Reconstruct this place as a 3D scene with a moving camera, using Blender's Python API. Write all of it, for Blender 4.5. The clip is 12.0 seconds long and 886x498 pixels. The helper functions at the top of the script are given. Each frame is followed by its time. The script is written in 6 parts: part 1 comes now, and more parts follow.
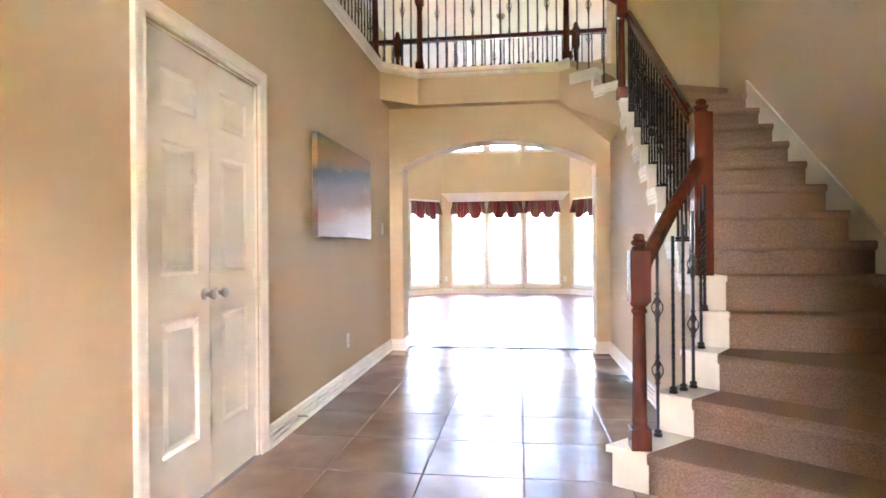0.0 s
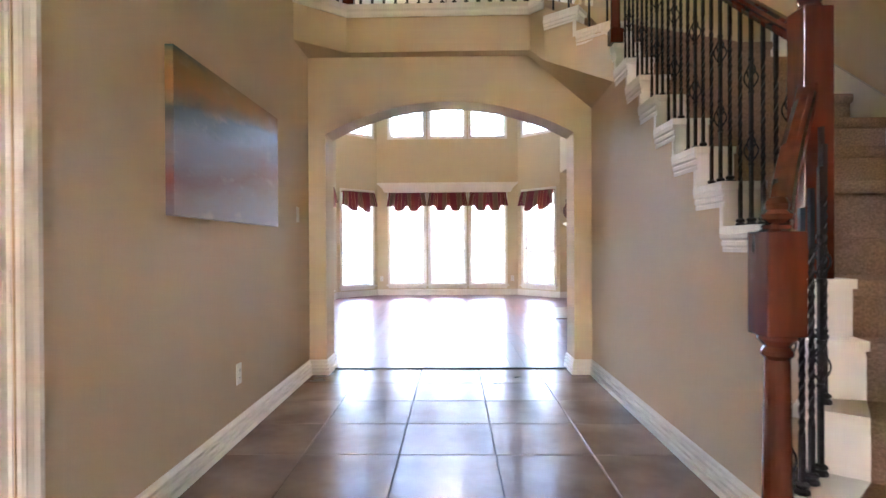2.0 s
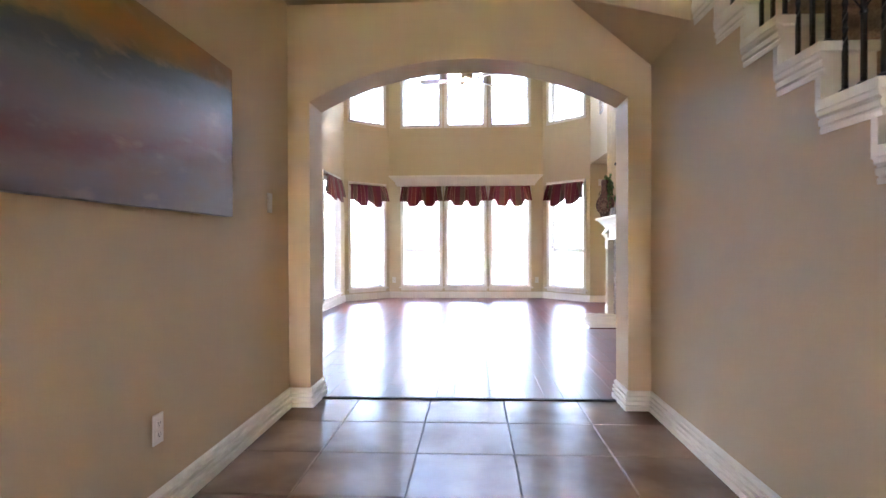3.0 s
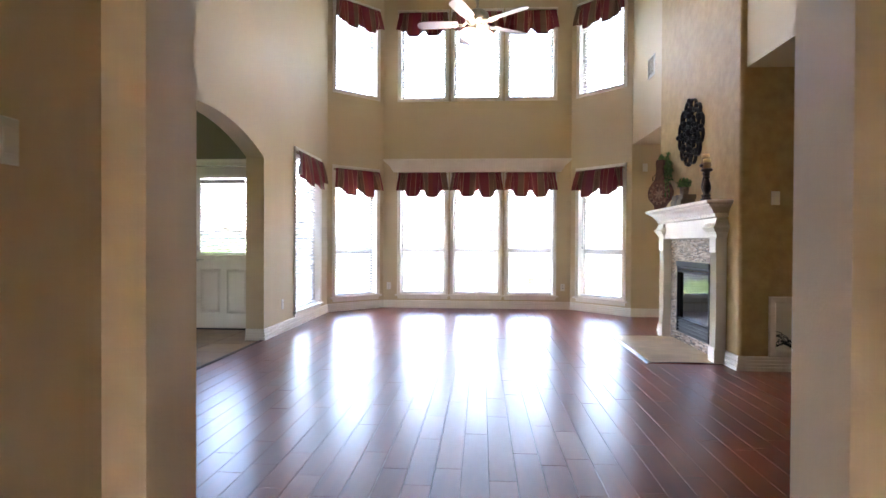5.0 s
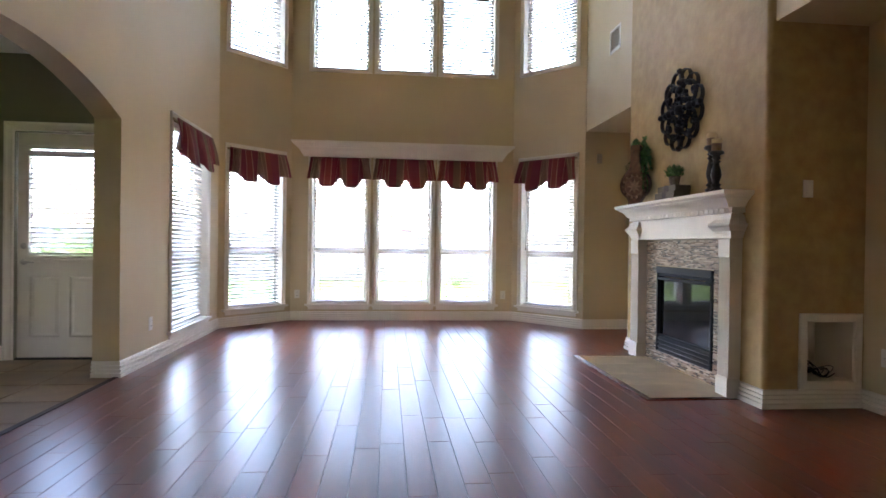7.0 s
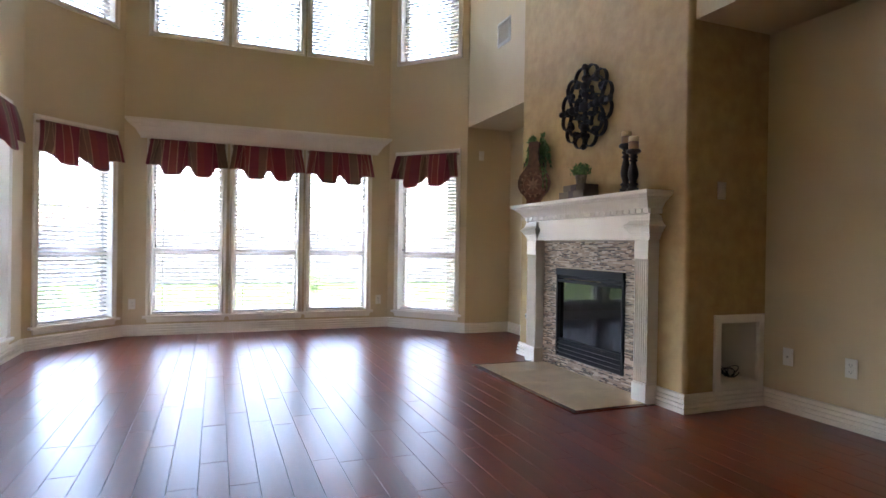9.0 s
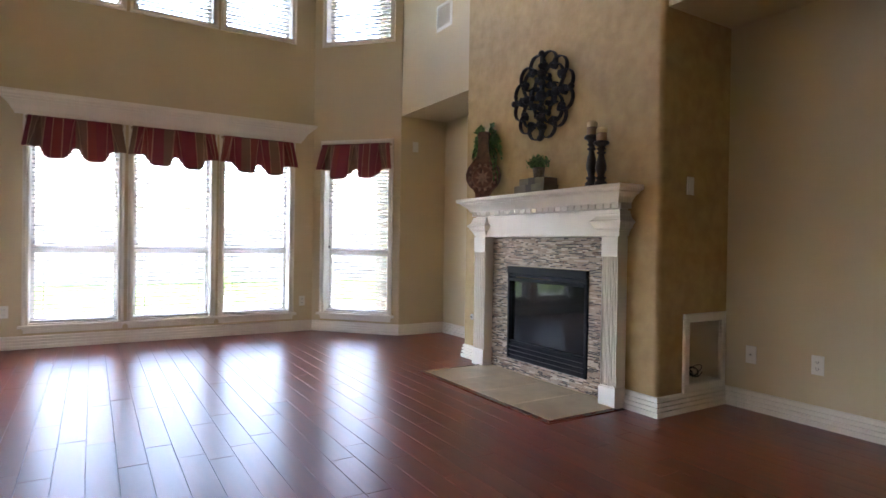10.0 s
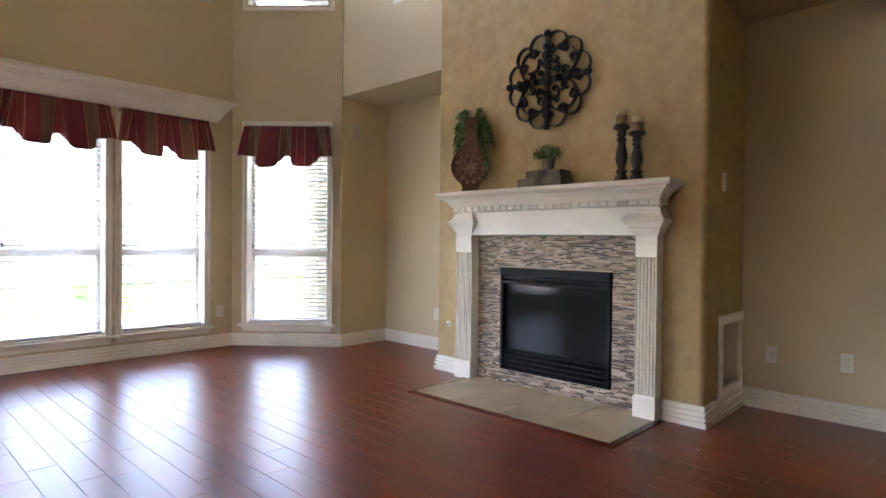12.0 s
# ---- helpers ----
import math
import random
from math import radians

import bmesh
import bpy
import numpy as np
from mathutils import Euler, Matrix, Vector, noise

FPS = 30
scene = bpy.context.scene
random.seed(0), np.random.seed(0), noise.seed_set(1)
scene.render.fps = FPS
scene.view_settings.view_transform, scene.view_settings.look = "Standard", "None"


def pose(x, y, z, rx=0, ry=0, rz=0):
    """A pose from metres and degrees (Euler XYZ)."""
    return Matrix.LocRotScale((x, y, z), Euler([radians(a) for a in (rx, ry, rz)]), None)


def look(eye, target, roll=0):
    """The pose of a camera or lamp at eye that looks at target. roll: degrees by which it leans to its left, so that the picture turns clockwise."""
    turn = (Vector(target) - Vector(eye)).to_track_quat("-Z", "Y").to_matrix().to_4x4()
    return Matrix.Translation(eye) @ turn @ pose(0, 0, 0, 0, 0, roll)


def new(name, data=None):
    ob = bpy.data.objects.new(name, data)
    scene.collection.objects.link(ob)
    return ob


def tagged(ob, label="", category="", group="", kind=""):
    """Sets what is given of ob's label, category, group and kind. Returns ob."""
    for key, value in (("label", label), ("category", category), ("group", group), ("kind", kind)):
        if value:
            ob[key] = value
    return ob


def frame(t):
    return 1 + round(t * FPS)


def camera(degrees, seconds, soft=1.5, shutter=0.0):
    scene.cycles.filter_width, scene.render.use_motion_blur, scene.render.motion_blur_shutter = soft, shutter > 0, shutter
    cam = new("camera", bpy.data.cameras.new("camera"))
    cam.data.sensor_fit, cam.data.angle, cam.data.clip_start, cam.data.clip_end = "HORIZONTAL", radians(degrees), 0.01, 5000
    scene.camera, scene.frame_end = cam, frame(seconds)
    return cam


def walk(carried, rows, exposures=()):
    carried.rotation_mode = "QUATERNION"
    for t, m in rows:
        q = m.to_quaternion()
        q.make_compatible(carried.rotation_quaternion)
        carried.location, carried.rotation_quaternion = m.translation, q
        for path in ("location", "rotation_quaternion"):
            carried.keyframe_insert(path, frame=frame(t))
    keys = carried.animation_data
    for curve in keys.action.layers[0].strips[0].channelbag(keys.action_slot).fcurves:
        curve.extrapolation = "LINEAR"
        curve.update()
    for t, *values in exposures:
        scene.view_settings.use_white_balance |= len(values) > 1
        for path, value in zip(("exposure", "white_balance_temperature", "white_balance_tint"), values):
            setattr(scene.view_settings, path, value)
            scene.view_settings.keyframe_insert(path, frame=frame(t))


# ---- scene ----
cam = camera(75.6, 12.0, shutter=0.2)
PATH = [
    (0, (0.003, -0.469, 1.12), (-0.261, 1.513, 1.116), -0.4),
    (0.5, (-0.032, -0.305, 1.105), (-0.08, 1.694, 1.099), -0.6),
    (1, (-0.123, 0.025, 1.094), (-0.098, 2.024, 1.086), -0.5),
    (1.5, (-0.184, 0.437, 1.067), (-0.167, 2.437, 1.059), -0.3),
    (2, (-0.192, 0.927, 1.073), (-0.23, 2.926, 1.062), -0.3),
    (2.5, (-0.197, 1.44, 1.067), (-0.272, 3.439, 1.053), -0.1),
    (3, (-0.188, 1.971, 1.067), (-0.292, 3.968, 1.052), -0.2),
    (5, (-0.236, 4.006, 1.075), (-0.371, 6.001, 1.054), 0.3),
    (5.5, (-0.289, 4.415, 1.077), (-0.402, 6.412, 1.055), 0.4),
    (6, (-0.366, 4.827, 1.064), (-0.453, 6.825, 1.043), 0.6),
    (6.5, (-0.462, 5.176, 1.072), (-0.43, 7.176, 1.051), 0.7),
    (7, (-0.551, 5.456, 1.064), (-0.357, 7.447, 1.048), 0.8),
    (7.5, (-0.658, 5.655, 1.07), (-0.28, 7.619, 1.059), 0.9),
    (9.5, (-0.976, 6.394, 1.067), (-0.104, 8.194, 1.054), 0.9),
    (10, (-1.068, 6.695, 1.066), (-0.021, 8.400, 1.049), 0.9),
    (10.5, (-1.168, 6.994, 1.064), (0.048, 8.582, 1.045), 0.8),
    (11, (-1.281, 7.312, 1.078), (0.024, 8.827, 1.052), 0.6),
    (11.5, (-1.404, 7.594, 1.071), (-0.023, 9.041, 1.043), 0.6),
    (12, (-1.537, 7.839, 1.084), (-0.087, 9.217, 1.057), 0.6),
]
EXPOSURES = [(0, 9.15, 6720, 24), (0.5, 9.0, 6720, 24), (1.0, 8.85, 6680, 24), (1.5, 8.62, 6600, 24), (2.5, 8.37, 6620, 24),
             (3.2, 8.22, 6680, 24), (5.0, 7.8, 6950, 23), (5.5, 7.65, 7000, 23), (7.5, 7.15, 7050, 22), (9.5, 7.2, 7050, 22), (12.0, 7.4, 7150, 22)]
walk(cam, [(t, look(eye, target, roll)) for t, eye, target, roll in PATH], EXPOSURES)

# ---- daylight and exposure ----
world = bpy.data.worlds.new("sky")
scene.world = world
world.use_nodes = True
_wn = world.node_tree.nodes
_sky = _wn.new("ShaderNodeTexSky")
_sky.sky_type, _sky.sun_disc = "NISHITA", False
_sky.sun_elevation, _sky.sun_rotation = radians(56), radians(165)
_sky.air_density, _sky.dust_density = 1.0, 4.0
world.node_tree.links.new(_sky.outputs[0], _wn["Background"].inputs[0])
_wn["Background"].inputs[1].default_value = 0.15
sun = new("sun", bpy.data.lights.new("sun", "SUN"))
sun.data.energy, sun.data.angle, sun.data.color = 0.6, radians(12), (1.0, 0.95, 0.87)
_sa, _se = radians(-75), radians(56)
sun.matrix_world = look((0, 0, 0), (-math.cos(_sa) * math.cos(_se), -math.sin(_sa) * math.cos(_se), -math.sin(_se)))

# ---- small builders ----
def material(name, col, rough=0.5, var=0.08, scale=3.0, fine=0.0, fscale=120.0, metal=0.0, col2=None, per_piece=0.0, stretch=(1, 1, 1), spec=0.5, blotch=0.0, coat=0.0):
    m = bpy.data.materials.new(name)
    m.use_nodes = True
    nt = m.node_tree
    b = nt.nodes["Principled BSDF"]
    b.inputs["Roughness"].default_value, b.inputs["Metallic"].default_value = rough, metal
    b.inputs["Specular IOR Level"].default_value = spec
    b.inputs["Coat Weight"].default_value = coat
    tc = nt.nodes.new("ShaderNodeTexCoord")
    mp = nt.nodes.new("ShaderNodeMapping")
    mp.inputs["Scale"].default_value = stretch
    nt.links.new(tc.outputs["Object"], mp.inputs[0])
    vec = mp.outputs[0]
    if per_piece:
        oi = nt.nodes.new("ShaderNodeObjectInfo")
        sc = nt.nodes.new("ShaderNodeMath")
        sc.operation = "MULTIPLY"
        sc.inputs[1].default_value = 57.0
        add = nt.nodes.new("ShaderNodeVectorMath")
        nt.links.new(oi.outputs["Random"], sc.inputs[0])
        nt.links.new(vec, add.inputs[0])
        nt.links.new(sc.outputs[0], add.inputs[1])
        vec = add.outputs[0]
    n1 = nt.nodes.new("ShaderNodeTexNoise")
    n1.inputs["Scale"].default_value, n1.inputs["Detail"].default_value = scale, 6
    nt.links.new(vec, n1.inputs["Vector"])
    ramp = nt.nodes.new("ShaderNodeValToRGB")
    lo = tuple(c * (1 - var) for c in col)
    hi = tuple(min(1, c * (1 + var)) for c in (col2 or col))
    ramp.color_ramp.elements[0].position, ramp.color_ramp.elements[1].position = 0.32, 0.68
    ramp.color_ramp.elements[0].color, ramp.color_ramp.elements[1].color = (*lo, 1), (*hi, 1)
    nt.links.new(n1.outputs["Fac"], ramp.inputs[0])
    out = ramp.outputs[0]
    if per_piece:
        hsv = nt.nodes.new("ShaderNodeHueSaturation")
        mr = nt.nodes.new("ShaderNodeMapRange")
        mr.inputs["To Min"].default_value, mr.inputs["To Max"].default_value = 1 - per_piece, 1 + per_piece
        nt.links.new(oi.outputs["Random"], mr.inputs["Value"])
        nt.links.new(mr.outputs[0], hsv.inputs["Value"])
        nt.links.new(out, hsv.inputs["Color"])
        out = hsv.outputs[0]
    nt.links.new(out, b.inputs["Base Color"])
    if blotch:
        rr = nt.nodes.new("ShaderNodeMapRange")
        rr.inputs["To Min"].default_value, rr.inputs["To Max"].default_value = max(0.02, rough - blotch), rough + blotch
        nt.links.new(n1.outputs["Fac"], rr.inputs["Value"])
        nt.links.new(rr.outputs[0], b.inputs["Roughness"])
    if fine:
        n2 = nt.nodes.new("ShaderNodeTexNoise")
        n2.inputs["Scale"].default_value, n2.inputs["Detail"].default_value = fscale, 3
        nt.links.new(vec, n2.inputs["Vector"])
        bp = nt.nodes.new("ShaderNodeBump")
        bp.inputs["Strength"].default_value, bp.inputs["Distance"].default_value = fine, 0.01
        nt.links.new(n2.outputs["Fac"], bp.inputs["Height"])
        nt.links.new(bp.outputs[0], b.inputs["Normal"])
    return m


def glass_material(name, tint=(1, 1, 1)):
    m = bpy.data.materials.new(name)
    m.use_nodes = True
    nt = m.node_tree
    nt.nodes.remove(nt.nodes["Principled BSDF"])
    tr, gl, mx = nt.nodes.new("ShaderNodeBsdfTransparent"), nt.nodes.new("ShaderNodeBsdfGlossy"), nt.nodes.new("ShaderNodeMixShader")
    tr.inputs[0].default_value = (*tint, 1)
    gl.inputs["Roughness"].default_value = 0.02
    mx.inputs[0].default_value = 0.06
    nt.links.new(tr.outputs[0], mx.inputs[1])
    nt.links.new(gl.outputs[0], mx.inputs[2])
    nt.links.new(mx.outputs[0], nt.nodes["Material Output"].inputs[0])
    return m


def mesh_of(bm, name, mat, smooth=False):
    me = bpy.data.meshes.new(name)
    bmesh.ops.recalc_face_normals(bm, faces=bm.faces)
    bm.to_mesh(me)
    bm.free()
    if mat:
        me.materials.append(mat)
    if smooth:
        me.shade_smooth()
    return me


def part(name, bm, mat, parent, label="", smooth=False):
    """One mesh object under a thing or under a part; bm is in the parent's own space."""
    ob = new(name, mesh_of(bm, name, mat, smooth))
    ob.parent = parent
    return tagged(ob, label)


def solo(name, bm, mat, label, category, kind="", group="", smooth=False, m=None):
    ob = new(name, mesh_of(bm, name, mat, smooth))
    if m:
        ob.matrix_basis = m
    return tagged(ob, label, category, group, kind)


def thing(name, label, category, m=None, group="", kind=""):
    ob = new(name)
    ob.empty_display_size = 0.1
    ob.matrix_basis = m or Matrix()
    return tagged(ob, label, category, group, kind)


def box(bm, x0, x1, y0, y1, z0, z1, r=0.0, m=None):
    g = bmesh.ops.create_cube(bm, size=1.0)["verts"]
    for v in g:
        v.co = Vector(((x0 + x1) / 2 + v.co.x * (x1 - x0), (y0 + y1) / 2 + v.co.y * (y1 - y0), (z0 + z1) / 2 + v.co.z * (z1 - z0)))
    if m:
        bmesh.ops.transform(bm, matrix=m, verts=g)
    if r:
        es = list({e for v in g for e in v.link_edges})
        bmesh.ops.bevel(bm, geom=es, offset=r, segments=2, affect="EDGES", profile=0.5)
    return bm


def boxes(*specs):
    bm = bmesh.new()
    for s in specs:
        box(bm, *s)
    return bm


def prism(bm, pts, z0, z1, m=None):
    """Upright prism over a plan outline."""
    lo = [bm.verts.new((x, y, z0)) for x, y in pts]
    hi = [bm.verts.new((x, y, z1)) for x, y in pts]
    bm.faces.new(lo), bm.faces.new(hi)
    for i in range(len(pts)):
        j = (i + 1) % len(pts)
        bm.faces.new((lo[i], lo[j], hi[j], hi[i]))
    if m:
        bmesh.ops.transform(bm, matrix=m, verts=lo + hi)
    return bm


def lathe(bm, profile, at=(0, 0, 0), n=20):
    rings = []
    for r, z in profile:
        rings.append([bm.verts.new((at[0] + r * math.cos(2 * math.pi * i / n), at[1] + r * math.sin(2 * math.pi * i / n), at[2] + z)) for i in range(n)])
    for a, b in zip(rings, rings[1:]):
        for i in range(n):
            j = (i + 1) % n
            bm.faces.new((a[i], a[j], b[j], b[i]))
    bm.faces.new(rings[0]), bm.faces.new(rings[-1])
    return bm


def sweep(bm, path, profile, closed=False, m=None):
    """A moulding: the profile (out, up) carried along a flat path with mitred corners; out is to the right of the way."""
    n = len(path)
    P = [Vector(p) for p in path]
    rings = []
    for i in range(n):
        d0 = (P[i] - P[i - 1]).normalized() if (i > 0 or closed) else None
        d1 = (P[(i + 1) % n] - P[i]).normalized() if (i < n - 1 or closed) else None
        d0, d1 = d0 or d1, d1 or d0
        n0, n1 = Vector((d0.y, -d0.x)), Vector((d1.y, -d1.x))
        b = (n0 + n1).normalized()
        k = 1 / max(0.2, b.dot(n0))
        rings.append([bm.verts.new((P[i].x + b.x * k * o, P[i].y + b.y * k * o, u)) for o, u in profile])
    q = len(profile)
    for i in range(n if closed else n - 1):
        a, c = rings[i], rings[(i + 1) % n]
        for j in range(q):
            k = (j + 1) % q
            bm.faces.new((a[j], a[k], c[k], c[j]))
    if not closed:
        bm.faces.new(rings[0]), bm.faces.new(rings[-1])
    if m:
        bmesh.ops.transform(bm, matrix=m, verts=[v for r in rings for v in r])
    return bm


def tube(bm, pts, w, h=None, twist=0.0, n=4):
    """A bar with a square (n=4) or round section along points in space."""
    h = h or w
    P = [Vector(p) for p in pts]
    rings = []
    up = Vector((0, 0, 1)) if abs((P[1] - P[0]).normalized().z) < 0.9 else Vector((0, 1, 0))
    for i, p in enumerate(P):
        d = (P[min(i + 1, len(P) - 1)] - P[max(i - 1, 0)]).normalized()
        s = d.cross(up).normalized()
        t = s.cross(d)
        ring = []
        for k in range(n):
            a = 2 * math.pi * (k + 0.5) / n + twist * i
            f = 1 / math.cos(math.pi / n) if n == 4 else 1
            ring.append(bm.verts.new(p + s * (math.cos(a) * w / 2 * f) + t * (math.sin(a) * h / 2 * f)))
        rings.append(ring)
    for a, b in zip(rings, rings[1:]):
        for k in range(n):
            j = (k + 1) % n
            bm.faces.new((a[k], a[j], b[j], b[k]))
    bm.faces.new(rings[0]), bm.faces.new(rings[-1])
    return bm


def along(p0, p1, z=0.0):
    """Frame of a wall: X along it, Y away from the room (to the left of the way), Z up."""
    d = Vector((p1[0] - p0[0], p1[1] - p0[1])).normalized()
    return Matrix(((d.x, -d.y, 0, p0[0]), (d.y, d.x, 0, p0[1]), (0, 0, 1, z), (0, 0, 0, 1)))


def wall(name, p0, p1, z0, z1, thick, mat, label, holes=(), e0=0.0, e1=0.0, arch=None):
    """A wall from p0 to p1 with its room to the right; holes are (u0, u1, v0, v1); arch is (u0, u1, spring, apex)."""
    L = (Vector(p1) - Vector(p0)).length
    bm = bmesh.new()
    us = sorted({-e0, L + e1, *[h[0] for h in holes], *[h[1] for h in holes], *((arch[0], arch[1]) if arch else ())})
    for a, b in zip(us, us[1:]):
        mid = (a + b) / 2
        if arch and arch[0] < mid < arch[1]:
            c, w, N = (arch[0] + arch[1]) / 2, (arch[1] - arch[0]) / 2, 28
            rise, spring = arch[3] - arch[2], arch[2]
            R = (w * w + rise * rise) / (2 * rise)
            zz = lambda u: spring + math.sqrt(max(0, R * R - (u - c) ** 2)) - (R - rise)
            outline = [(arch[0] + (arch[1] - arch[0]) * i / N, zz(arch[0] + (arch[1] - arch[0]) * i / N)) for i in range(N + 1)]
            for (ua, za), (ub, zb) in zip(outline, outline[1:]):
                v = [bm.verts.new(q) for q in ((ua, 0, za), (ub, 0, zb), (ub, 0, z1), (ua, 0, z1), (ua, thick, za), (ub, thick, zb), (ub, thick, z1), (ua, thick, z1))]
                for f in ((0, 1, 2, 3), (4, 5, 6, 7), (0, 1, 5, 4), (2, 3, 7, 6)):
                    bm.faces.new([v[i] for i in f])
            continue
        cuts = sorted([(h[2], h[3]) for h in holes if h[0] < mid < h[1]])
        z = z0
        for lo, hi in cuts + [(z1, z1)]:
            if lo - z > 1e-4:
                box(bm, a, b, 0, thick, z, lo)
            z = hi
    bmesh.ops.remove_doubles(bm, verts=bm.verts, dist=1e-5)
    return solo(name, bm, mat, label, "wall", "structure", m=along(p0, p1))


# ---- materials ----
WALL = material("wall_paint_beige", (0.63, 0.515, 0.33), 0.65, 0.03, 1.2, 0.12, 90, spec=0.3)
HALLWALL = material("hall_paint_tan", (0.62, 0.468, 0.298), 0.6, 0.03, 1.2, 0.12, 90, spec=0.3)
FAUX = material("chimney_faux_ochre", (0.46, 0.312, 0.138), 0.6, 0.06, 11.0, 0.22, 40, col2=(0.50, 0.35, 0.165), spec=0.3)
SAGE = material("kitchen_paint_sage", (0.225, 0.212, 0.15), 0.6, 0.05, 1.5, 0.12, 90, spec=0.3)
CEIL = material("ceiling_white", (0.84, 0.81, 0.75), 0.8, 0.03, 2, 0.25, 60)
WHITE = material("white_gloss_trim", (0.83, 0.775, 0.68), 0.35, 0.03, 4, 0.03, 40)
DOORWHITE = material("white_door_paint", (0.78, 0.73, 0.63), 0.4, 0.03, 3, 0.05, 60, stretch=(1, 1, 0.1))
TILE = material("hall_floor_tile", (0.22, 0.135, 0.085), 0.22, 0.16, 3.0, 0.05, 14, col2=(0.27, 0.18, 0.12), per_piece=0.07, blotch=0.07)
KTILE = material("kitchen_floor_tile", (0.19, 0.122, 0.064), 0.5, 0.14, 3.0, 0.05, 14, spec=0.18, col2=(0.225, 0.15, 0.08), per_piece=0.06, blotch=0.06)
HTILE = material("hearth_tile", (0.54, 0.42, 0.26), 0.4, 0.12, 4.0, 0.04, 20, col2=(0.60, 0.48, 0.32), per_piece=0.05, blotch=0.06)
GROUT = material("grout_dark", (0.075, 0.052, 0.038), 0.85, 0.1, 20)
CARPET = material("taupe_carpet", (0.30, 0.19, 0.132), 0.97, 0.15, 110, 1.0, 240, col2=(0.35, 0.225, 0.16), spec=0.1)
REDWOOD = material("cherry_stained_wood", (0.115, 0.026, 0.012), 0.22, 0.3, 6, 0.03, 30, stretch=(3, 3, 0.5))
IRON = material("black_wrought_iron", (0.018, 0.015, 0.014), 0.42, 0.2, 30, 0.1, 100, metal=0.6)
DARKIRON = material("dark_bronze_iron", (0.020, 0.014, 0.012), 0.5, 0.3, 20, 0.15, 90, metal=0.4)
BLIND = material("white_blind_slat", (0.82, 0.82, 0.80), 0.5, 0.02, 5)
GLASS = glass_material("window_glass", (0.46, 0.475, 0.49))
FIREGLASS = material("firebox_black_glass", (0.008, 0.008, 0.008), 0.05, 0.05, 5, spec=0.22)
BLACK = material("black_firebox_metal", (0.007, 0.007, 0.008), 0.5, 0.1, 15, spec=0.2)
PLASTIC = material("white_plastic_plate", (0.78, 0.75, 0.68), 0.4, 0.02, 5)
DARK = material("dark_slot", (0.01, 0.01, 0.01), 0.8, 0.05, 5)
NICKEL = material("brushed_nickel", (0.55, 0.52, 0.46), 0.28, 0.05, 20, metal=1.0)
SUBFLOOR = material("dark_floor_joint", (0.020, 0.007, 0.004), 0.7, 0.1, 10)


def floor_wood():
    m = material("cherry_plank_floor", (0.130, 0.0205, 0.0075), 0.30, 0.12, 2.2, 0, per_piece=0.22, stretch=(9, 0.9, 9), spec=0.78, col2=(0.158, 0.029, 0.0095), blotch=0.04)
    nt = m.node_tree
    b = nt.nodes["Principled BSDF"]
    tc = nt.nodes.new("ShaderNodeTexCoord")
    oi = nt.nodes.new("ShaderNodeObjectInfo")
    mul = nt.nodes.new("ShaderNodeVectorMath")
    mul.operation = "ADD"
    sc = nt.nodes.new("ShaderNodeMath")
    sc.operation, sc.inputs[1].default_value = "MULTIPLY", 33.0
    nt.links.new(oi.outputs["Random"], sc.inputs[0])
    nt.links.new(tc.outputs["Object"], mul.inputs[0])
    nt.links.new(sc.outputs[0], mul.inputs[1])
    mp = nt.nodes.new("ShaderNodeMapping")
    mp.inputs["Scale"].default_value = (22, 4.0, 1)
    mp.inputs["Rotation"].default_value = (0, 0, radians(11))
    nt.links.new(mul.outputs[0], mp.inputs[0])
    n = nt.nodes.new("ShaderNodeTexNoise")
    n.inputs["Scale"].default_value, n.inputs["Detail"].default_value = 1.6, 2
    nt.links.new(mp.outputs[0], n.inputs["Vector"])
    bp = nt.nodes.new("ShaderNodeBump")
    bp.inputs["Strength"].default_value, bp.inputs["Distance"].default_value = 0.035, 0.005
    nt.links.new(n.outputs["Fac"], bp.inputs["Height"])
    nt.links.new(bp.outputs[0], b.inputs["Normal"])
    return m


PLANK = floor_wood()

# ---- plan (metres) ----
XL, XR = -1.405, 0.955          # hall walls
YA, YB = 5.69, 6.00            # arch wall, hall side and room side
LX, RX = -2.61, 1.965          # living room side walls
BA, BB, BC, BD = (LX, 12.66), (-1.87, 13.43), (1.21, 13.43), (RX, 12.60)   # bay corners
TOP = 5.35
FLOOR2 = 3.025
UNDER = 2.65                  # underside of the bridge
AX0, AX1 = -1.262, 0.807       # arched opening
R, G = 0.191, 0.266          # stair riser and going

# hall and foyer
wall("wall_hall_left", (XL, -2.0), (XL, YA), 0, FLOOR2 - 0.02, 0.14, HALLWALL, "tan painted hall wall with a closet door", [(1.54 + 2.0, 2.475 + 2.0, 0, 2.007)], e0=0.14)
wall("wall_arch", (XL, YA), (XR + 0.02, YA), 0, UNDER, YB - YA, HALLWALL, "tan wall with a wide arched opening", arch=(AX0 - XL, AX1 - XL, 2.01, 2.275))
wall("wall_living_front_left", (LX - 0.2, YA), (XL, YA), 0, UNDER, YB - YA, WALL, "beige wall beside the arch")
wall("wall_living_front_right", (XR + 0.02, YA + 0.02), (2.9, YA + 0.02), 0, TOP, YB - YA - 0.02, WALL, "beige wall beside the arch")
wall("wall_stair_right", (2.045, YA), (2.045, 1.225), 0, TOP, 0.14, HALLWALL, "tan painted wall beside the stair", e1=0.14)
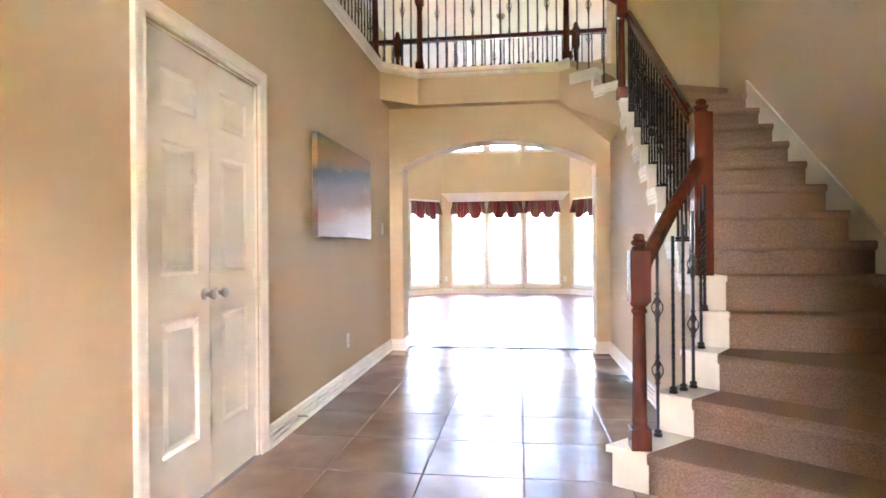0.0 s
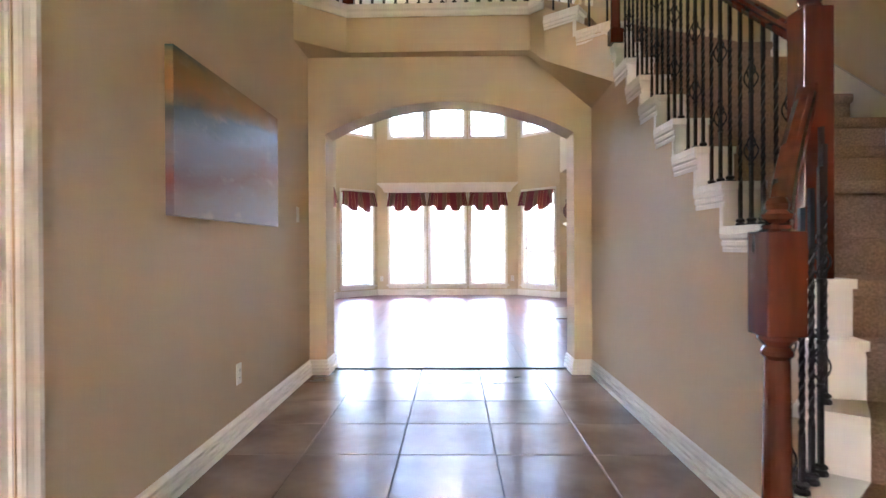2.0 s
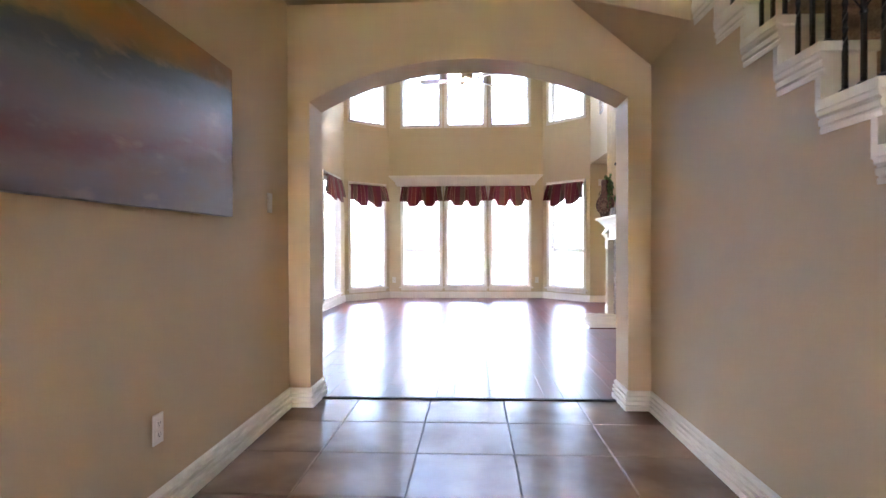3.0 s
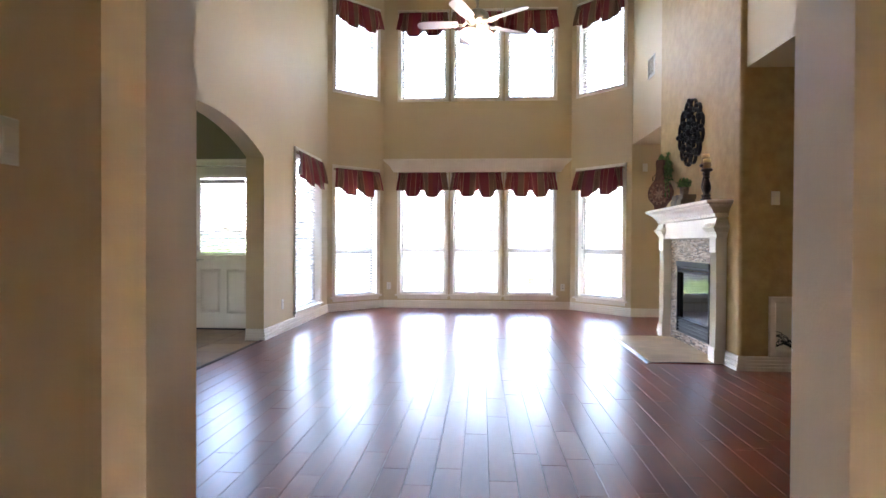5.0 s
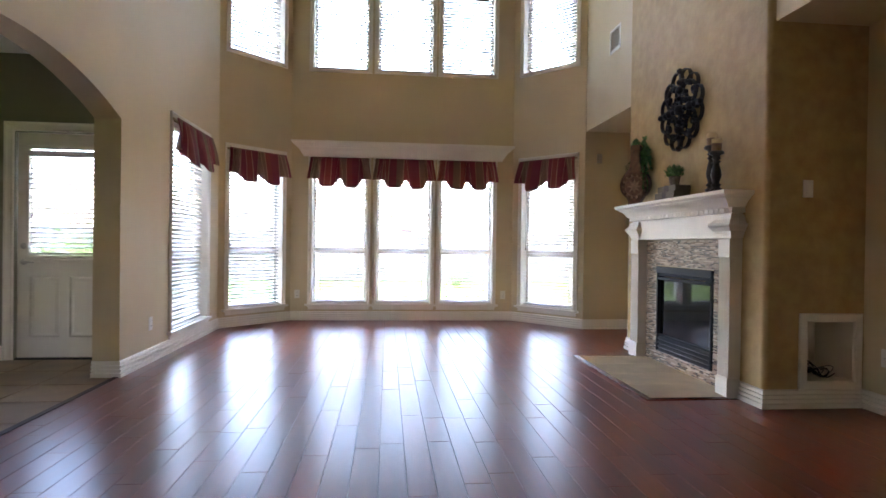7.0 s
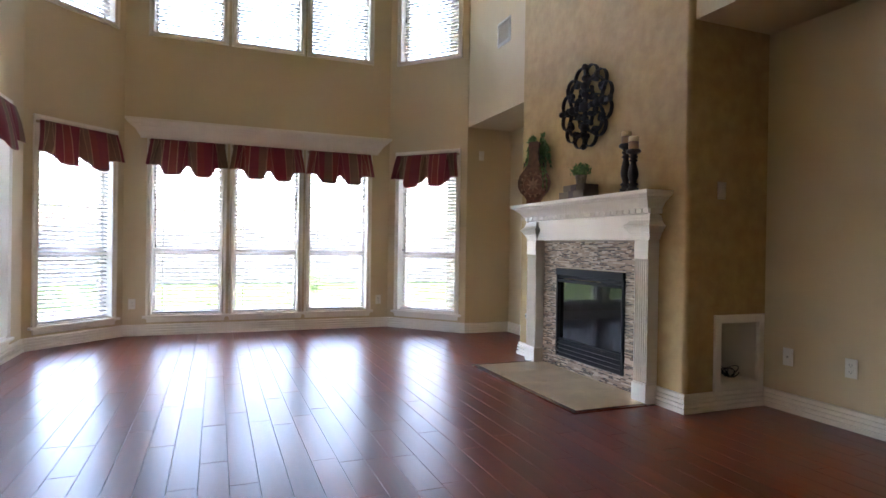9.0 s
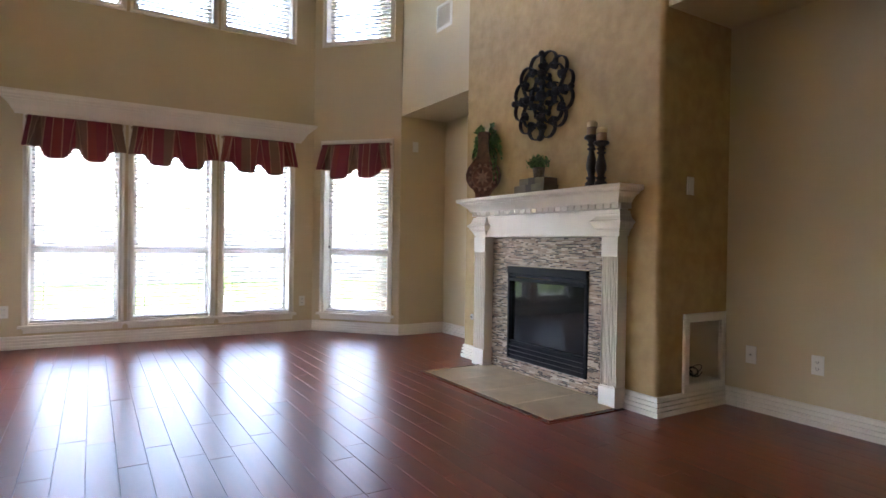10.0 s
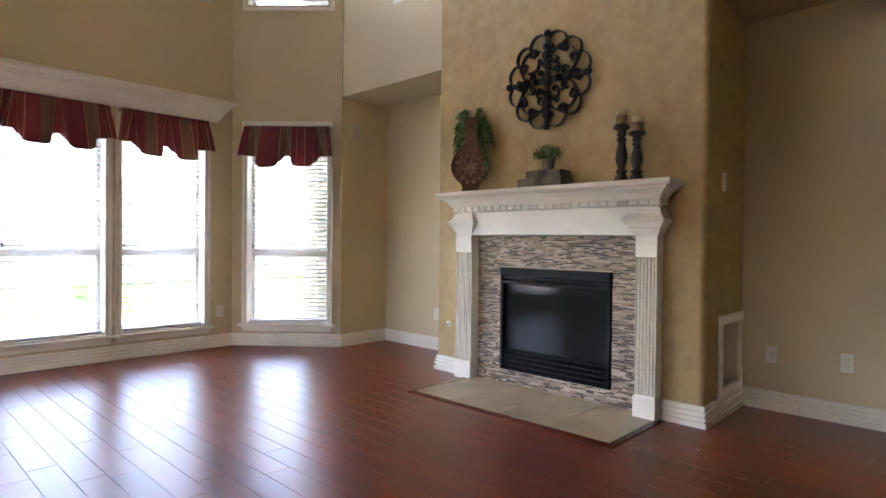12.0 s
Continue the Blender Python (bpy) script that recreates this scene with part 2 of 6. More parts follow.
wall("wall_stair_front", (2.045, 1.225), (1.02, 1.225), 0, TOP, 0.14, HALLWALL, "tan painted wall at the foot of the stair")
wall("wall_foyer_right", (1.02, 1.085), (1.02, -2.0), 0, TOP, 0.14, HALLWALL, "tan painted foyer wall", e1=0.14)
# both openings are added out of view to let daylight into the hall
wall("wall_foyer_front", (1.02, -2.0), (-4.2, -2.0), 0, TOP, 0.14, HALLWALL, "tan painted front wall with two unseen openings added to let in daylight", [(0.9, 1.4, 3.1, 3.4), (1.12, 1.32, 1.0, 1.9)])
# the hole is an unseen addition that brightens the stair and upper hall
wall("wall_upper_left", (-4.2, -2.0), (-4.2, YB + 1.2), FLOOR2, TOP, 0.14, HALLWALL, "tan upstairs hall wall with an unseen opening added for light", [(2.5, 2.95, 3.9, 4.35)], e0=0.14)
wall("wall_upper_living_left", (-4.2, 7.14), (LX - 0.2, 7.14), FLOOR2 - 0.4, TOP, 0.14, HALLWALL, "tan upstairs hall end wall")
wall("wall_closet_back", (-2.2, 1.2), (-2.2, 2.9), 0, 2.6, 0.1, HALLWALL, "closet back wall")

# living room
KA = (7.6, 10.1)
SW = (11.13, 12.24)
wall("wall_living_left", (LX, YB), BA, 0, TOP, 0.2, WALL, "beige two storey wall with an arched kitchen opening", [(SW[0] - YB, SW[1] - YB, 0.2, 2.25)], arch=(KA[0] - YB, KA[1] - YB, 2.0, 2.26), e1=0.05)
UN = [(-1.595, -0.83), (-0.715, 0.06), (0.17, 0.935)]
wall("wall_bay_middle", BB, BC, 0, TOP, 0.2, WALL, "beige bay wall with tall windows", [(a - BB[0], b - BB[0], 0.225, 2.26) for a, b in UN] + [(a - BB[0], b - BB[0], 3.45, 4.87) for a, b in UN], e0=0.05, e1=0.05)
DL = (Vector(BB) - Vector(BA)).length
DR = (Vector(BD) - Vector(BC)).length
WL, WR = (0.13, DL - 0.13), (0.15, DR - 0.13)
wall("wall_bay_left", BA, BB, 0, TOP, 0.2, WALL, "beige angled bay wall with windows", [(*WL, 0.225, 2.24), (*WL, 3.45, 4.87)], e0=0.05, e1=0.05)
wall("wall_bay_right", BC, BD, 0, TOP, 0.2, WALL, "beige angled bay wall with windows", [(*WR, 0.225, 2.24), (*WR, 3.45, 4.87)], e0=0.05)
wall("wall_above_alcove", (RX + 0.01, 12.60), (RX + 0.01, 11.2), 2.54, TOP, 0.62, WALL, "beige wall above the alcove", e0=0.5)
solo("wall_corner_fill", boxes((1.99, 2.4, 12.82, 13.3, -0.2, TOP)), WALL, "outer wall corner behind the bay", "wall", "structure")
wall("wall_alcove_side", (RX, 12.60), (2.57, 12.60), 0, 2.54, 0.2, WALL, "beige alcove side wall", e1=0.2)
wall("wall_alcove_back", (2.57, 12.60), (2.57, 11.2), 0, 2.54, 0.2, WALL, "beige alcove back wall")
wall("wall_recess_back", (2.67, 9.03), (2.67, YB), 0, 2.578, 0.2, WALL, "beige wall of the recess beside the chimney")
wall("wall_above_recess", (2.0, 9.03), (2.0, YB), 2.578, TOP, 0.87, WALL, "beige wall above the recess")

# chimney breast, with the firebox and the media niche let into it
NX0, NX1, NZ0, NZ1, CY = 2.25, 2.605, 0.17, 0.585, 9.03
bm = boxes((1.955, 2.8, 9.03 + 0.36, 9.615, 0, TOP), (1.955, 2.8, 10.53, 11.2, 0, TOP), (1.955, 2.8, 9.615, 10.53, 0.89, TOP), (1.955, 2.8, 9.615, 10.53, 0, 0.115), (2.45, 2.8, 9.615, 10.53, 0.115, 0.89),
           (NX1, 2.8, CY, CY + 0.36, 0, TOP), (NX0, NX1, CY, CY + 0.36, 0, NZ0), (NX0, NX1, CY, CY + 0.36, NZ1, TOP))
arris = [(1.955 + 0.035 * (1 - math.cos(a)), CY + 0.035 * (1 - math.sin(a))) for a in (radians(10 * i) for i in range(10))]
prism(bm, arris + [(NX0, CY), (NX0, CY + 0.36), (1.955, CY + 0.36)], 0, TOP)
solo("wall_chimney", bm, FAUX, "mottled ochre chimney breast", "wall", "structure")

# floors and ceilings
solo("floor_base", boxes((-4.3, 2.9, -2.1, 5.90, -0.25, -0.012)), GROUT, "dark grout bed under the hall tiles", "floor", "structure")
solo("floor_living_base", prism(bmesh.new(), [(LX, 5.90), (2.9, 5.90), (2.9, 12.8), (1.3, 13.7), (-1.95, 13.7), (LX, 12.9)], -0.25, -0.012), SUBFLOOR, "dark bed under the wooden planks", "floor", "structure")
solo("floor_kitchen_base", boxes((-7.2, LX, 5.90, 11.0, -0.25, -0.012)), GROUT, "grout bed under the kitchen tiles", "floor", "structure")
solo("ceiling_living", boxes((LX - 0.3, 3.0, 5.9, 13.9, TOP, TOP + 0.2)), CEIL, "white plaster ceiling", "ceiling", "structure")
solo("ceiling_foyer", boxes((-4.4, 3.0, -2.2, 5.9, TOP, TOP + 0.2), (-4.4, LX - 0.3, 5.9, 7.6, TOP, TOP + 0.2)), CEIL, "white plaster ceiling", "ceiling", "structure")
solo("ceiling_kitchen", boxes((-7.3, LX - 0.2, 5.9, 11.1, 2.68, 2.85)), CEIL, "white kitchen ceiling", "ceiling", "structure")
wall("wall_kitchen_back", (-7.2, 10.79), (LX - 0.2, 10.79), 0, 2.7, 0.18, SAGE, "sage green kitchen wall with a back door", [(-3.795 + 7.2, -2.98 + 7.2, 0, 2.0), (-5.35 + 7.2, -4.56 + 7.2, 0.53, 2.28)], e0=0.18)
# its opening stands out of view, added to brighten kitchen and recess
wall("wall_kitchen_left", (-7.2, 5.9), (-7.2, 10.79), 0, 2.7, 0.18, SAGE, "sage green kitchen wall", [(2.1, 2.45, 1.0, 2.1)])
wall("wall_kitchen_front", (LX - 0.2, 5.9), (-7.2, 5.9), 0, 2.7, 0.18, SAGE, "sage green kitchen wall", e1=0.18)

# bridge across the hall, with its angled front
FRONT = [(XL, 5.264), (-1.058, 5.577), (0.429, 5.558)]
bm = prism(bmesh.new(), FRONT + [(0.527, 5.44), (1.2, 5.675), (1.2, 7.14), (XL, 7.14)], UNDER, FLOOR2 - 0.02)
solo("bridge_floor", bm, HALLWALL, "tan plaster upstairs bridge over the hall", "bridge", "structure")
solo("upper_floor", boxes((-4.2, XL - 0.14, -2.0, 7.14, FLOOR2 - 0.35, FLOOR2 - 0.02), (1.2, 2.06, 5.77, 7.14, FLOOR2 - 0.4, FLOOR2 - 0.02)), CARPET, "carpeted upstairs hall floor", "floor", "structure")
wall("wall_bridge_right", (2.06, 7.14), (2.06, YA), UNDER, TOP, 0.14, HALLWALL, "tan upstairs wall", e0=0.14)
wall("wall_bridge_end", (1.2, 7.14), (2.06, 7.14), UNDER, TOP, 0.14, HALLWALL, "tan upstairs wall beside the bridge")

# ---- garden ----
GRASS = material("lawn", (0.05, 0.085, 0.026), 0.95, 0.3, 2.0, 0.6, 40, col2=(0.07, 0.11, 0.036), spec=0.1)
FENCEWOOD = material("weathered_cedar", (0.040, 0.046, 0.052), 0.85, 0.25, 5, 0.3, 60, per_piece=0.15, stretch=(4, 4, 0.6))
ROOF = material("asphalt_shingle", (0.22, 0.215, 0.21), 0.9, 0.2, 8, 0.4, 30)
BRICKW = material("pale_brick", (0.30, 0.265, 0.235), 0.85, 0.15, 6, 0.3, 40)
bm = bmesh.new()
bmesh.ops.create_grid(bm, x_segments=8, y_segments=8, size=600)
bmesh.ops.translate(bm, verts=bm.verts, vec=(0, 0, -0.3))
solo("ground", bm, GRASS, "mown green lawn around the house", "ground", "structure")
# unseen slab, added only to block the sun from the front openings
solo("front_sun_shade", boxes((-3.2, 2.2, -5.2, -2.14, 4.75, 4.95)), ROOF, "unseen flat slab added to keep sun off the front wall openings", "roof", "structure")
CONCRETE = material("patio_concrete", (0.50, 0.48, 0.44), 0.85, 0.1, 1.5, 0.3, 60)
solo("patio", boxes((-9.0, 6.5, 13.75, 18.2, -0.4, -0.22, 0.01)), CONCRETE, "pale concrete patio behind the bay windows", "patio", "structure")

# ---- windows ----
CASING = [(0, 0), (0, 0.014), (0.012, 0.018), (0.02, 0.012), (0.034, 0.012), (0.042, 0.02), (0.055, 0.022), (0.055, 0)]


def frame_sweep(u0, u1, v0, v1, sides="ltr", profile=CASING):
    """A casing round an opening; built flat, then stood up against the wall's face."""
    path = {"ltr": [(u1, v0), (u1, v1), (u0, v1), (u0, v0)], "all": [(u1, v0), (u1, v1), (u0, v1), (u0, v0)]}[sides]
    stand = Matrix(((1, 0, 0, 0), (0, 0, -1, 0), (0, 1, 0, 0), (0, 0, 0, 1)))
    return sweep(bmesh.new(), path, profile, closed=sides == "all", m=stand)


def window(number, m, u0, u1, v0, v1, label, sill=True, depth=0.2):
    w = thing("window_%d" % number, label, "window", m, kind="structure")
    part("window_frame", frame_sweep(u0 + 0.012, u1 - 0.012, v0 if sill else v0 + 0.012, v1 - 0.012, "ltr" if sill else "all"), WHITE, w, "white moulded casing")
    part("jamb", boxes((u0, u0 + 0.012, 0.002, depth, v0, v1), (u1 - 0.012, u1, 0.002, depth, v0, v1), (u0, u1, 0.002, depth, v1 - 0.012, v1), (u0, u1, 0.002, depth, v0, v0 + 0.012)), WHITE, w)
    if sill:
        bm = boxes((u0 - 0.075, u1 + 0.075, -0.045, 0.05, v0 - 0.028, v0, 0.006))
        part("window_sill", bm, WHITE, w)
        part("apron", boxes((u0 - 0.032, u1 + 0.032, -0.016, 0.0, v0 - 0.078, v0 - 0.045, 0.004), (u0 - 0.04, u1 + 0.04, -0.026, 0.0, v0 - 0.045, v0 - 0.029, 0.005)), WHITE, w)
    mid = v0 + (v1 - v0) * 0.36 if v1 - v0 > 1.5 else None
    a, b, f = depth - 0.075, depth - 0.03, 0.035
    spans = [(v0 + 0.012, mid), (mid, v1 - 0.012)] if mid else [(v0 + 0.012, v1 - 0.012)]
    for lo, hi in spans:
        s = part("sash", boxes((u0 + 0.012, u0 + 0.012 + f, a, b, lo, hi), (u1 - 0.012 - f, u1 - 0.012, a, b, lo, hi), (u0 + 0.047, u1 - 0.047, a, b, lo, lo + f), (u0 + 0.047, u1 - 0.047, a, b, hi - f, hi)), WHITE, w)
        p = part("pane", boxes((u0 + 0.047, u1 - 0.047, a + 0.018, a + 0.024, lo + f, hi - f)), GLASS, s)
        p.visible_shadow = False
    return w


SLATS = {}


def blind(m, u0, u1, v0, v1, label, tilt=12, drop=1.0, inset=0.075):
    """A lowered blind with many thin slats, ladder cords, a head rail and a bottom rail."""
    t = thing("window_blind", label, "blind", m @ Matrix.Translation((0, inset, 0)), group="window blinds")
    w = round(u1 - u0 - 0.035, 3)
    key = (w, tilt)
    if key not in SLATS:
        bm = bmesh.new()
        rows = []
        for i in range(4):
            a = -0.024 + 0.016 * i
            bow = 0.0028 * (1 - (a / 0.024) ** 2)
            rows.append((a, bow))
        prof = [(a, b + 0.0012) for a, b in rows] + [(a, b - 0.0012) for a, b in rows[::-1]]
        ends = []
        for x in (-w / 2, w / 2):
            ends.append([bm.verts.new((x, a, b)) for a, b in prof])
        for k in range(8):
            j = (k + 1) % 8
            bm.faces.new((ends[0][k], ends[0][j], ends[1][j], ends[1][k]))
        bm.faces.new(ends[0]), bm.faces.new(ends[1])
        bmesh.ops.rotate(bm, verts=bm.verts, matrix=Matrix.Rotation(radians(tilt), 3, "X"))
        SLATS[key] = mesh_of(bm, "slat", BLIND, True)
    c = (u0 + u1) / 2
    bottom = v1 - (v1 - v0) * drop
    z = v1 - 0.085
    while z > bottom + 0.05:
        s = new("slat", SLATS[key])
        s.parent, s.location = t, (c, 0, z)
        z -= 0.043
    part("head_rail", boxes((u0 + 0.014, u1 - 0.014, -0.028, 0.028, v1 - 0.062, v1 - 0.014, 0.004)), BLIND, t)
    part("bottom_rail", boxes((u0 + 0.018, u1 - 0.018, -0.025, 0.025, bottom + 0.014, bottom + 0.036, 0.004)), BLIND, t)
    for f in (0.16, 0.84):
        x = u0 + (u1 - u0) * f
        part("ladder_cord", boxes((x - 0.0015, x + 0.0015, -0.027, -0.025, bottom + 0.03, v1 - 0.06), (x - 0.0015, x + 0.0015, 0.025, 0.027, bottom + 0.03, v1 - 0.06)), BLIND, t)
    bm = boxes((u0 + 0.05, u0 + 0.053, -0.034, -0.031, v0 + (v1 - v0) * 0.4, v1 - 0.06))
    lathe(bm, [(0.003, 0.03), (0.009, 0.02), (0.009, 0.0), (0.004, -0.005)], (u0 + 0.0515, -0.0325, v0 + (v1 - v0) * 0.4 - 0.03), 8)
    part("pull_cord", bm, DARKIRON, t, "thin pull cord with a dark tassel")
    return t


def fabric(name, stripes):
    """Woven stripes across the width of a valance."""
    m = bpy.data.materials.new(name)
    m.use_nodes = True
    nt = m.node_tree
    b = nt.nodes["Principled BSDF"]
    b.inputs["Roughness"].default_value, b.inputs["Sheen Weight"].default_value = 0.75, 0.2
    tc = nt.nodes.new("ShaderNodeTexCoord")
    sep = nt.nodes.new("ShaderNodeSeparateXYZ")
    nt.links.new(tc.outputs["UV"], sep.inputs[0])
    fr = nt.nodes.new("ShaderNodeMath")
    fr.operation = "FRACT"
    mu = nt.nodes.new("ShaderNodeMath")
    mu.operation, mu.inputs[1].default_value = "MULTIPLY", 1.15
    nt.links.new(sep.outputs[0], mu.inputs[0])
    nt.links.new(mu.outputs[0], fr.inputs[0])
    ramp = nt.nodes.new("ShaderNodeValToRGB")
    ramp.color_ramp.interpolation = "CONSTANT"
    el = ramp.color_ramp.elements
    el[0].position, el[0].color = stripes[0][0], (*stripes[0][1], 1)
    el[1].position, el[1].color = stripes[1][0], (*stripes[1][1], 1)
    for p, c in stripes[2:]:
        el.new(p).color = (*c, 1)
    nt.links.new(fr.outputs[0], ramp.inputs[0])
    n = nt.nodes.new("ShaderNodeTexNoise")
    n.inputs["Scale"].default_value = 900
    nt.links.new(tc.outputs["Object"], n.inputs["Vector"])
    mix = nt.nodes.new("ShaderNodeMix")
    mix.data_type, mix.blend_type = "RGBA", "MULTIPLY"
    mix.inputs["Factor"].default_value = 0.35
    nt.links.new(ramp.outputs[0], mix.inputs["A"])
    nt.links.new(n.outputs["Color"], mix.inputs["B"])
    nt.links.new(mix.outputs["Result"], b.inputs["Base Color"])
    bp = nt.nodes.new("ShaderNodeBump")
    bp.inputs["Strength"].default_value, bp.inputs["Distance"].default_value = 0.2, 0.002
    nt.links.new(n.outputs["Fac"], bp.inputs["Height"])
    nt.links.new(bp.outputs[0], b.inputs["Normal"])
    # thin cloth lets some daylight through
    tl, ms = nt.nodes.new("ShaderNodeBsdfTranslucent"), nt.nodes.new("ShaderNodeMixShader")
    ms.inputs[0].default_value = 0.42
    nt.links.new(mix.outputs["Result"], tl.inputs[0])
    nt.links.new(b.outputs[0], ms.inputs[1])
    nt.links.new(tl.outputs[0], ms.inputs[2])
    nt.links.new(ms.outputs[0], nt.nodes["Material Output"].inputs[0])
    return m


BURG, OLIVE, GOLD, RUST = (0.275, 0.052, 0.068), (0.27, 0.155, 0.105), (0.66, 0.44, 0.30), (0.31, 0.072, 0.062)
STRIPE = fabric("striped_valance_fabric", [(0.0, BURG), (0.20, GOLD), (0.210, OLIVE), (0.36, GOLD), (0.370, BURG), (0.46, GOLD), (0.468, RUST), (0.58, GOLD), (0.590, BURG), (0.74, OLIVE), (0.88, GOLD), (0.890, RUST)])
CORD = material("gold_hem_cord", (0.58, 0.38, 0.25), 0.6, 0.1, 60)
LINING = material("valance_lining", (0.45, 0.36, 0.24), 0.8, 0.05, 20)


def valance(m, u0, u1, top, h, label, seed=0):
    """A gathered valance: flared bells between pleats, with a scalloped hem."""
    rnd = random.Random(seed)
    t = thing("valance", label, "valance", m, group="striped valances")
    bm = bmesh.new()
    uv = bm.loops.layers.uv.new("weave")
    nu, nv, w = 120, 14, u1 - u0
    ph = rnd.uniform(-0.012, 0.012)
    PLEATS = (0.135 + ph, 0.505 + ph, 0.865 + ph)
    grid = []
    for i in range(nu + 1):
        s = i / nu
        col = []
        tongue = max(math.exp(-((s - c - ph) / 0.135) ** 6) for c in (0.325, 0.69))
        tail = math.exp(-(min(s, 1 - s) / 0.09) ** 2)
        near = min(abs(s - c) for c in PLEATS)
        hem = h * (0.70 + 0.30 * tongue + 0.03 * tail) * (1 + 0.015 * math.sin(9 * s + seed))
        for j in range(nv + 1):
            v = j / nv
            wide = 0.010 + 0.050 * v
            fold = max(0.0, 1 - (near / wide) ** 4) * v ** 0.7
            x = (u0 + u1) / 2 + (s - 0.5) * w * (0.93 + 0.11 * v)
            y = -0.05 - v * (0.085 * tongue + 0.06 * tail) + 0.065 * fold - 0.010 * math.sin(math.pi * v) + 0.006 * v * math.sin(25 * s + seed)
            col.append(bm.verts.new((x, min(y, -0.012), top - hem * v)))
        grid.append(col)
    for i in range(nu):
        for j in range(nv):
            f = bm.faces.new((grid[i][j], grid[i + 1][j], grid[i + 1][j + 1], grid[i][j + 1]))
            for lp, (a, b) in zip(f.loops, ((i, j), (i + 1, j), (i + 1, j + 1), (i, j + 1))):
                lp[uv].uv = (a / nu * w * 1.25 + 0.13 * seed, b / nv)
    HEM = [col[-1].co.copy() for col in grid]
    CREASE = []
    for c in PLEATS:
        for sd in (-1, 1):
            CREASE.append([grid[min(nu, max(0, round((c + sd * (0.012 + 0.052 * j / nv)) * nu)))][j].co + Vector((0, -0.002, 0)) for j in range(nv + 1)])
    cloth = part("cloth", bm, STRIPE, t, smooth=True)
    sol = cloth.modifiers.new("thickness", "SOLIDIFY")
    sol.thickness = 0.004
    bm = bmesh.new()
    tube(bm, [c for c in HEM], 0.0055, n=5)
    part("hem_cord", bm, CORD, t, "pale gold cord along the hem", smooth=True)
    for pts in CREASE:
        bm = bmesh.new()
        tube(bm, pts, 0.0032, n=5)
        part("pleat_piping", bm, CORD, t, "thin gold line beside a pleat", smooth=True)
    bm = bmesh.new()
    box(bm, u0 + 0.01, u1 - 0.01, -0.03, -0.002, top - 0.03, top - 0.005, 0.003)
    part("mounting_board", bm, LINING, t)
    return t


MBACK, MLEFT = along(BB, BC), along((LX, 0), (LX, 1))
MDL, MDR = along(BA, BB), along(BC, BD)
count = 1
for i, (a, b) in enumerate(UN):
    u0, u1 = a - BB[0], b - BB[0]
    window(count, MBACK, u0, u1, 0.225, 2.26, "tall white framed window over the lawn")
    window(count + 1, MBACK, u0, u1, 3.45, 4.87, "upper white framed window", sill=False)
    count += 2
    blind(MBACK, u0, u1, 0.225, 2.26, "white horizontal blind with open slats", tilt=(-3, -5, -4)[i])
    blind(MBACK, u0, u1, 3.45, 4.87, "white horizontal blind in an upper window", tilt=(-2, -5, -11)[i])
    valance(MBACK, u0 - 0.035, u1 + 0.035, 2.235, 0.41, "burgundy and gold striped scalloped valance", i + 1)
    valance(MBACK, u0 - 0.04, u1 + 0.04, 4.86, 0.42, "burgundy and gold striped scalloped valance", i + 11)
for mm, (u0, u1), tl, tu, sd in ((MDL, WL, 18, -8, 21), (MDR, WR, -4, -2, 31)):
    window(count, mm, u0, u1, 0.225, 2.24, "tall white framed angled bay window")
    window(count + 1, mm, u0, u1, 3.45, 4.87, "upper white framed angled bay window", sill=False)
    count += 2
    blind(mm, u0, u1, 0.225, 2.24, "white horizontal blind with open slats", tilt=tl)
    blind(mm, u0, u1, 3.45, 4.87, "white horizontal blind in an upper window", tilt=tu)
    valance(mm, u0 - 0.04, u1 + 0.04, 2.23, 0.42, "burgundy and gold striped scalloped valance", sd)
    valance(mm, u0 - 0.04, u1 + 0.04, 4.86, 0.42, "burgundy and gold striped scalloped valance", sd + 1)
window(count, MLEFT, SW[0], SW[1], 0.2, 2.25, "tall white framed side window")
blind(MLEFT, SW[0], SW[1], 0.2, 2.25, "white horizontal blind with half turned slats", tilt=36)
valance(MLEFT, SW[0] - 0.04, SW[1] + 0.04, 2.24, 0.42, "burgundy and gold striped scalloped valance", 41)
count += 1
MKIT = along((-7.2, 10.79), (-2.8, 10.79))
KU = (-5.35 + 7.2, -4.56 + 7.2)
window(count, MKIT, KU[0], KU[1], 0.53, 2.28, "white framed kitchen window", depth=0.18)
blind(MKIT, KU[0], KU[1], 0.53, 2.28, "white horizontal blind in the kitchen window", tilt=24)

# crown shelf above the three middle windows
CORN = [(0, 0), (0.016, 0), (0.020, 0.018), (0.040, 0.040), (0.060, 0.080), (0.086, 0.112), (0.094, 0.115), (0.094, 0.123), (0.112, 0.135), (0.120, 0.137), (0.120, 0.145), (0.138, 0.160), (0.146, 0.162), (0.146, 0.172), (0.160, 0.175), (0.160, 0.20), (0, 0.20)]
bm = sweep(bmesh.new(), [(-1.69, 13.43), (-1.69, 13.425), (1.035, 13.425), (1.035, 13.43)], [(o, u + 2.243) for o, u in CORN])
solo("window_cornice", bm, WHITE, "white moulded crown shelf over the three windows", "cornice")

# ---- baseboards ----
BASE = [(0, 0), (0.026, 0), (0.026, 0.032), (0.010, 0.034), (0.010, 0.044), (0.023, 0.046), (0.023, 0.061), (0.008, 0.063), (0.008, 0.073), (0.020, 0.075), (0.020, 0.090), (0.006, 0.092), (0.006, 0.101), (0.014, 0.103), (0.012, 0.117), (0.004, 0.124), (0, 0.125)]


